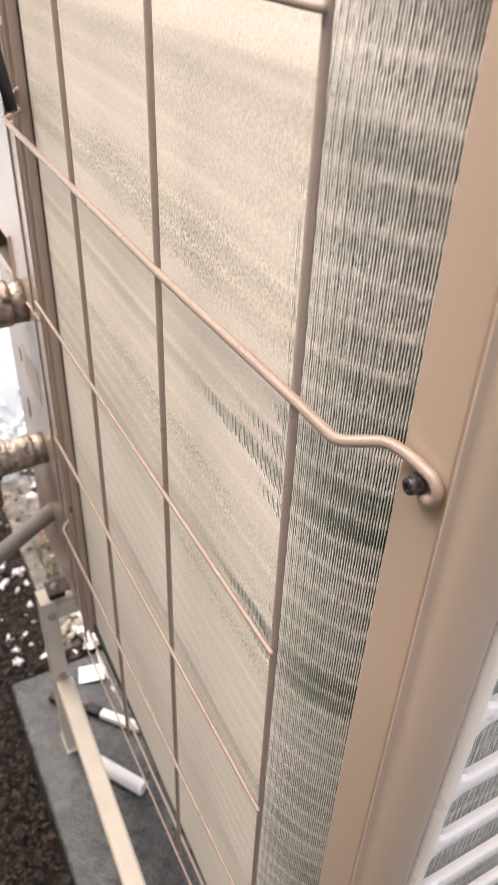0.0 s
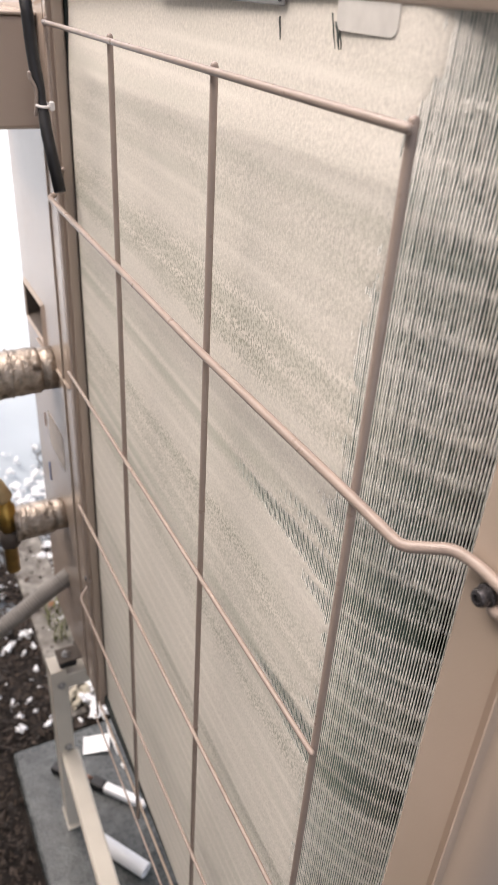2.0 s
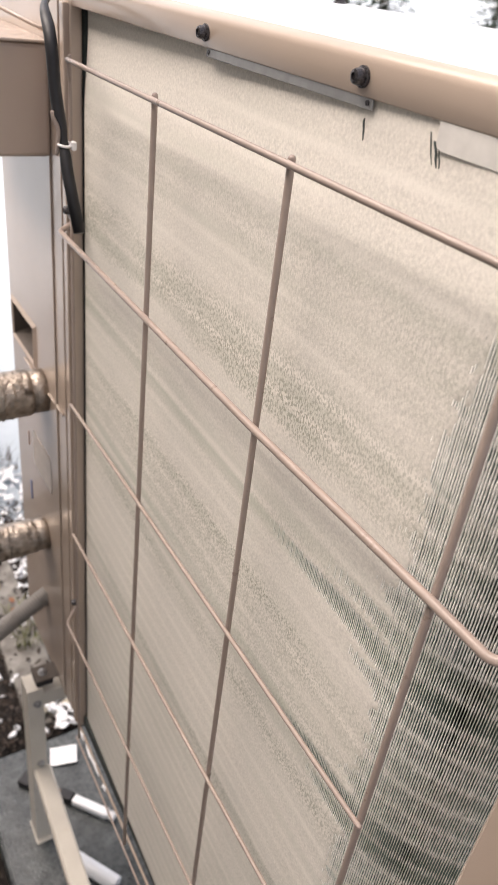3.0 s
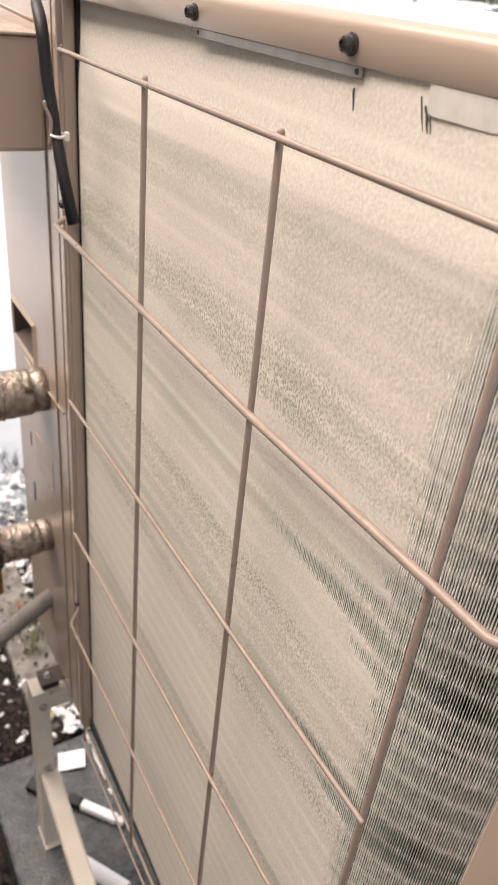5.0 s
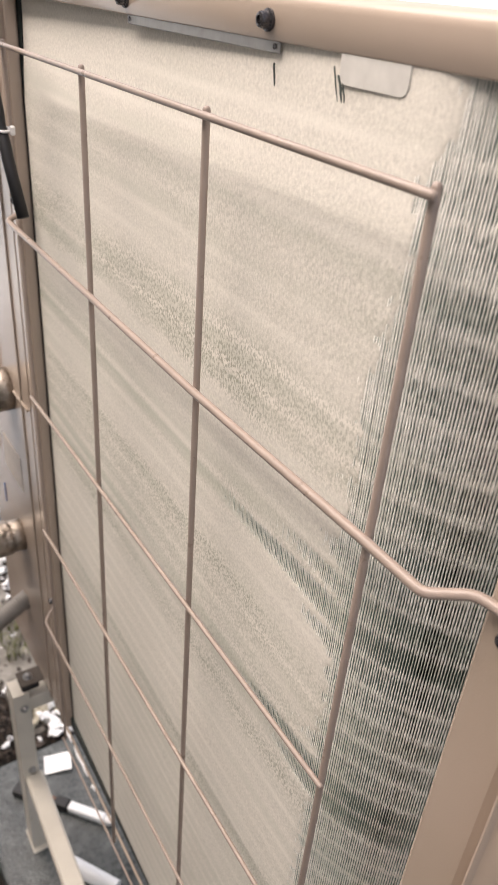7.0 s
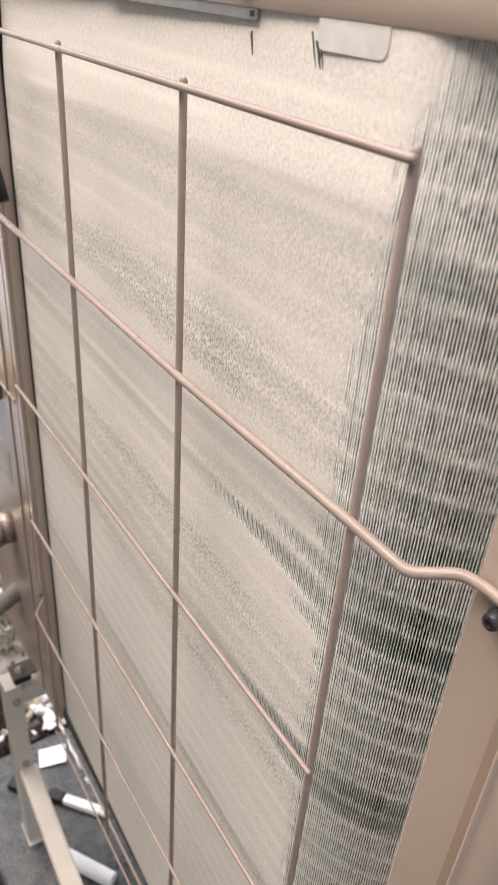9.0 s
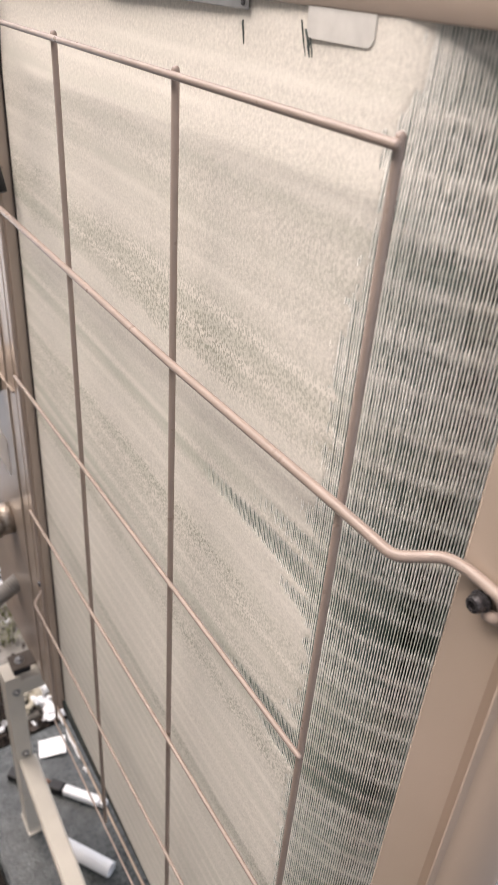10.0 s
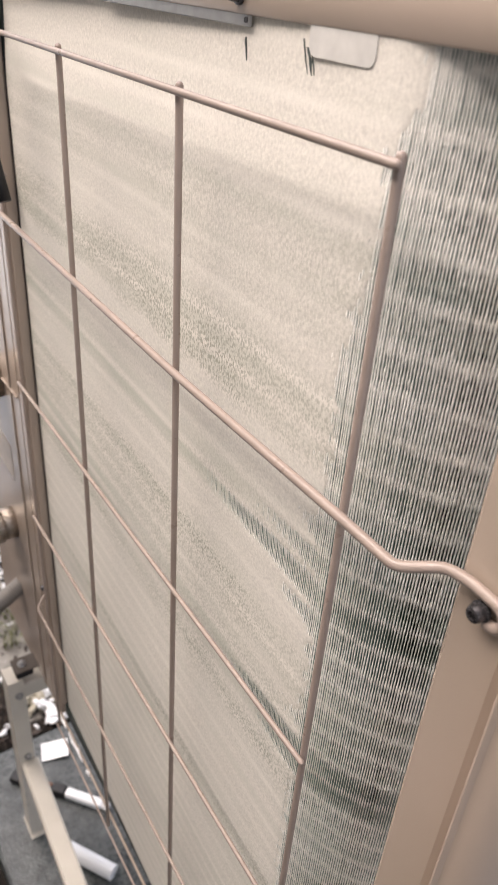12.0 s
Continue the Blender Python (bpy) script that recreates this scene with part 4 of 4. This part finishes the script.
def cutter():
    m = Matrix.Translation((0.040, 0.650, PAD_Z + 0.009)) @ Matrix.Rotation(math.atan2(-0.135, 0.115), 4, "Z")
    th = thing("hand_tool", "hand tool with a white handle, black collar and copper jaws", "hand tool")
    th.matrix_basis = m
    part("handle", box((0.010, -0.0085, -0.0075), (0.082, 0.0085, 0.0075), 0.004, 3), PAPER, th, "white plastic handle")
    part("end_cap", box((0.0825, -0.0075, -0.0065), (0.096, 0.0075, 0.0065), 0.004, 3), WHITE, th, "white end cap")
    part("collar", box((-0.018, -0.0095, -0.0085), (0.0098, 0.0095, 0.0085), 0.003, 2), BLACK, th, "black grip collar")
    bar("jaw", [(-0.0175, 0.004, 0), (-0.045, 0.006, 0), (-0.075, 0.010, 0)], 0.0032, COPPER, th, "copper-coloured jaw")
    bar("jaw", [(-0.0175, -0.004, -0.002), (-0.045, -0.007, -0.003), (-0.075, -0.008, -0.003)], 0.0032, COPPER, th, "copper-coloured jaw")
    part("jaw_head", box((-0.100, -0.014, -0.008), (-0.075, 0.014, 0.006), 0.004, 2), BLACK, th, "dark steel jaw head")
    return th


cutter()


def pipe_offcut():
    th = thing("pipe_offcut", "white plastic tube lying on the slab", "tube", (0.016, 0.519, PAD_Z + 0.0135))
    a, b = Vector((-0.010, 0.030, 0)), Vector((0.046, -0.055, 0))
    n, verts, faces = 28, [], []
    d = (b - a).normalized()
    up, side = Vector((0, 0, 1)), d.cross(Vector((0, 0, 1)))
    for p, r in ((a, 0.0125), (a + d * 0.001, 0.0130), (b - d * 0.001, 0.0130), (b, 0.0125), (b, 0.0105), (a, 0.0105)):
        for k in range(n):
            t = 2 * math.pi * k / n
            verts.append(p + (side * math.cos(t) + up * math.sin(t)) * r)
    faces = [((i % 6) * n + k, (i % 6) * n + (k + 1) % n, ((i + 1) % 6) * n + (k + 1) % n, ((i + 1) % 6) * n + k) for i in range(6) for k in range(n)]
    part("tube_wall", mesh_from("tube_wall", verts, faces, PAPER), PAPER, th)
    smooth_by_angle(th.children[0], 40)


pipe_offcut()


def paper_card():
    bm = bmesh.new()
    bmesh.ops.create_grid(bm, x_segments=8, y_segments=6, size=0.5)
    for v in bm.verts:
        v.co = Vector((v.co.x * 0.050, v.co.y * 0.038, 0.0025 + 0.0018 * math.sin(v.co.x * 4) + 0.001 * v.co.y))
    me = bpy.data.meshes.new("paper_card")
    bm.to_mesh(me)
    bm.free()
    me.materials.append(PAPER)
    ob = new("paper_card", me)
    ob.matrix_basis = pose(0.060, 0.740, PAD_Z + 0.0025, 0, 0, -17)
    ob.modifiers.new("thickness", "SOLIDIFY").thickness = 0.0008
    return tagged(ob, "blank white card lying on the slab", "card")


paper_card()


def grass_tuft(x0, y0, count, material, label, seed):
    rng = random.Random(seed)
    verts, faces = [], []
    for _ in range(count):
        x, y, h, a = x0 + rng.uniform(-0.03, 0.03), y0 + rng.uniform(-0.06, 0.06), rng.uniform(0.02, 0.06), rng.uniform(0, 6.28)
        w, lean = rng.uniform(0.001, 0.0025), rng.uniform(0.2, 0.9)
        b = len(verts)
        for i in range(4):
            t = i / 3
            cx, cy = x + math.cos(a) * h * lean * t * t, y + math.sin(a) * h * lean * t * t
            ww = w * (1 - 0.9 * t)
            verts += [(cx - math.sin(a) * ww, cy + math.cos(a) * ww, PAD_Z - 0.02 + h * t), (cx + math.sin(a) * ww, cy - math.cos(a) * ww, PAD_Z - 0.02 + h * t)]
        faces += [(b + 2 * i, b + 2 * i + 1, b + 2 * i + 3, b + 2 * i + 2) for i in range(3)]
    ob = new("grass_tuft", mesh_from("grass_tuft", verts, faces, material))
    return tagged(ob, label, "grass", kind="stuff")


grass_tuft(0.086, 1.105, 90, GREEN, "yellowing green grass tuft by the edging", 6)
grass_tuft(0.216, 1.795, 60, BARK, "dark withered sprigs sticking out of the snow", 9)


def orange_leaf(x, y, turn):
    bm = bmesh.new()
    mid = [bm.verts.new((0.024 * (i / 6 - 0.5), 0, 0.004 * abs(i / 6 - 0.5))) for i in range(7)]
    for side in (-1, 1):
        rim = [bm.verts.new((0.024 * (i / 6 - 0.5) + 0.001 * (i % 2), side * 0.008 * math.sin(math.pi * i / 6) ** 0.7, 0.003 * math.sin(math.pi * i / 6))) for i in range(1, 6)]
        line = [mid[0]] + rim + [mid[6]]
        for i in range(6):
            quad = [mid[i], mid[i + 1], line[i + 1], line[i]]
            bm.faces.new(list(dict.fromkeys(quad)))
    me = bpy.data.meshes.new("orange_leaf")
    bm.to_mesh(me)
    bm.free()
    me.materials.append(ORANGE)
    ob = new("orange_leaf", me)
    ob.matrix_basis = pose(x, y, PAD_Z - 0.010 if x > 0 else GROUND_Z + 0.035, 8, -6, turn) @ Matrix.Scale(0.8, 4)
    ob.modifiers.new("thickness", "SOLIDIFY").thickness = 0.0005
    return tagged(ob, "fallen orange leaf on the garden edging", "leaf", "fallen leaves")


orange_leaf(0.078, 1.166, 30)
orange_leaf(0.083, 1.20, 100)


def conifer(x, y, h, seed):
    """A far conifer: a tapered trunk with drooping limbs of needle clumps."""
    rng = random.Random(seed)
    th = thing("conifer", "dark green conifer with snow on its limbs beyond the garden", "tree", (x, y, GROUND_Z), "far conifers")
    bar("trunk", [(0, 0, -0.05), (0.02, 0, h * 0.5), (0, 0, h)], 0.05, BARK, th, radii=[h * 0.025, h * 0.014, 0.005], n=8)
    for name, material, lift in (("needles", NEEDLE, 0.0), ("snow_load", SNOW, 0.03)):
        verts, faces = [], []
        rr = random.Random(seed)
        for i in range(130):
            t = (i + 0.5) / 130
            z, reach = h * (0.08 + 0.9 * t), h * 0.26 * (1 - t) + 0.05
            a = i * 2.4 + rr.uniform(-0.3, 0.3)
            for j in range(7):
                u = (j + rr.random()) / 7
                c = Vector((math.cos(a) * reach * u, math.sin(a) * reach * u, z - reach * 0.35 * u * u + lift + rr.uniform(-0.02, 0.02)))
                sz = reach * 0.16 * (1.1 - 0.6 * u) + 0.01
                if lift and rr.random() < 0.55:
                    continue
                for _ in range(3 if not lift else 1):
                    d1 = Vector((rr.uniform(-1, 1), rr.uniform(-1, 1), rr.uniform(-0.5, 0.3))) * sz
                    d2 = Vector((rr.uniform(-1, 1), rr.uniform(-1, 1), rr.uniform(-0.3, 0.3))) * sz * 0.5
                    b = len(verts)
                    verts += [c - d1, c + d2, c + d1, c - d2 * 0.7]
                    faces += [(b, b + 1, b + 2), (b, b + 2, b + 3)]
        part(name, mesh_from(name, verts, faces, material), material, th, kind="stuff")


for cx, cy, ch, cs in ((6.4, 8.9, 2.6, 1), (7.6, 9.6, 3.1, 2), (8.6, 8.4, 2.4, 3), (5.2, 9.4, 2.9, 4)):
    conifer(cx, cy, ch, cs)
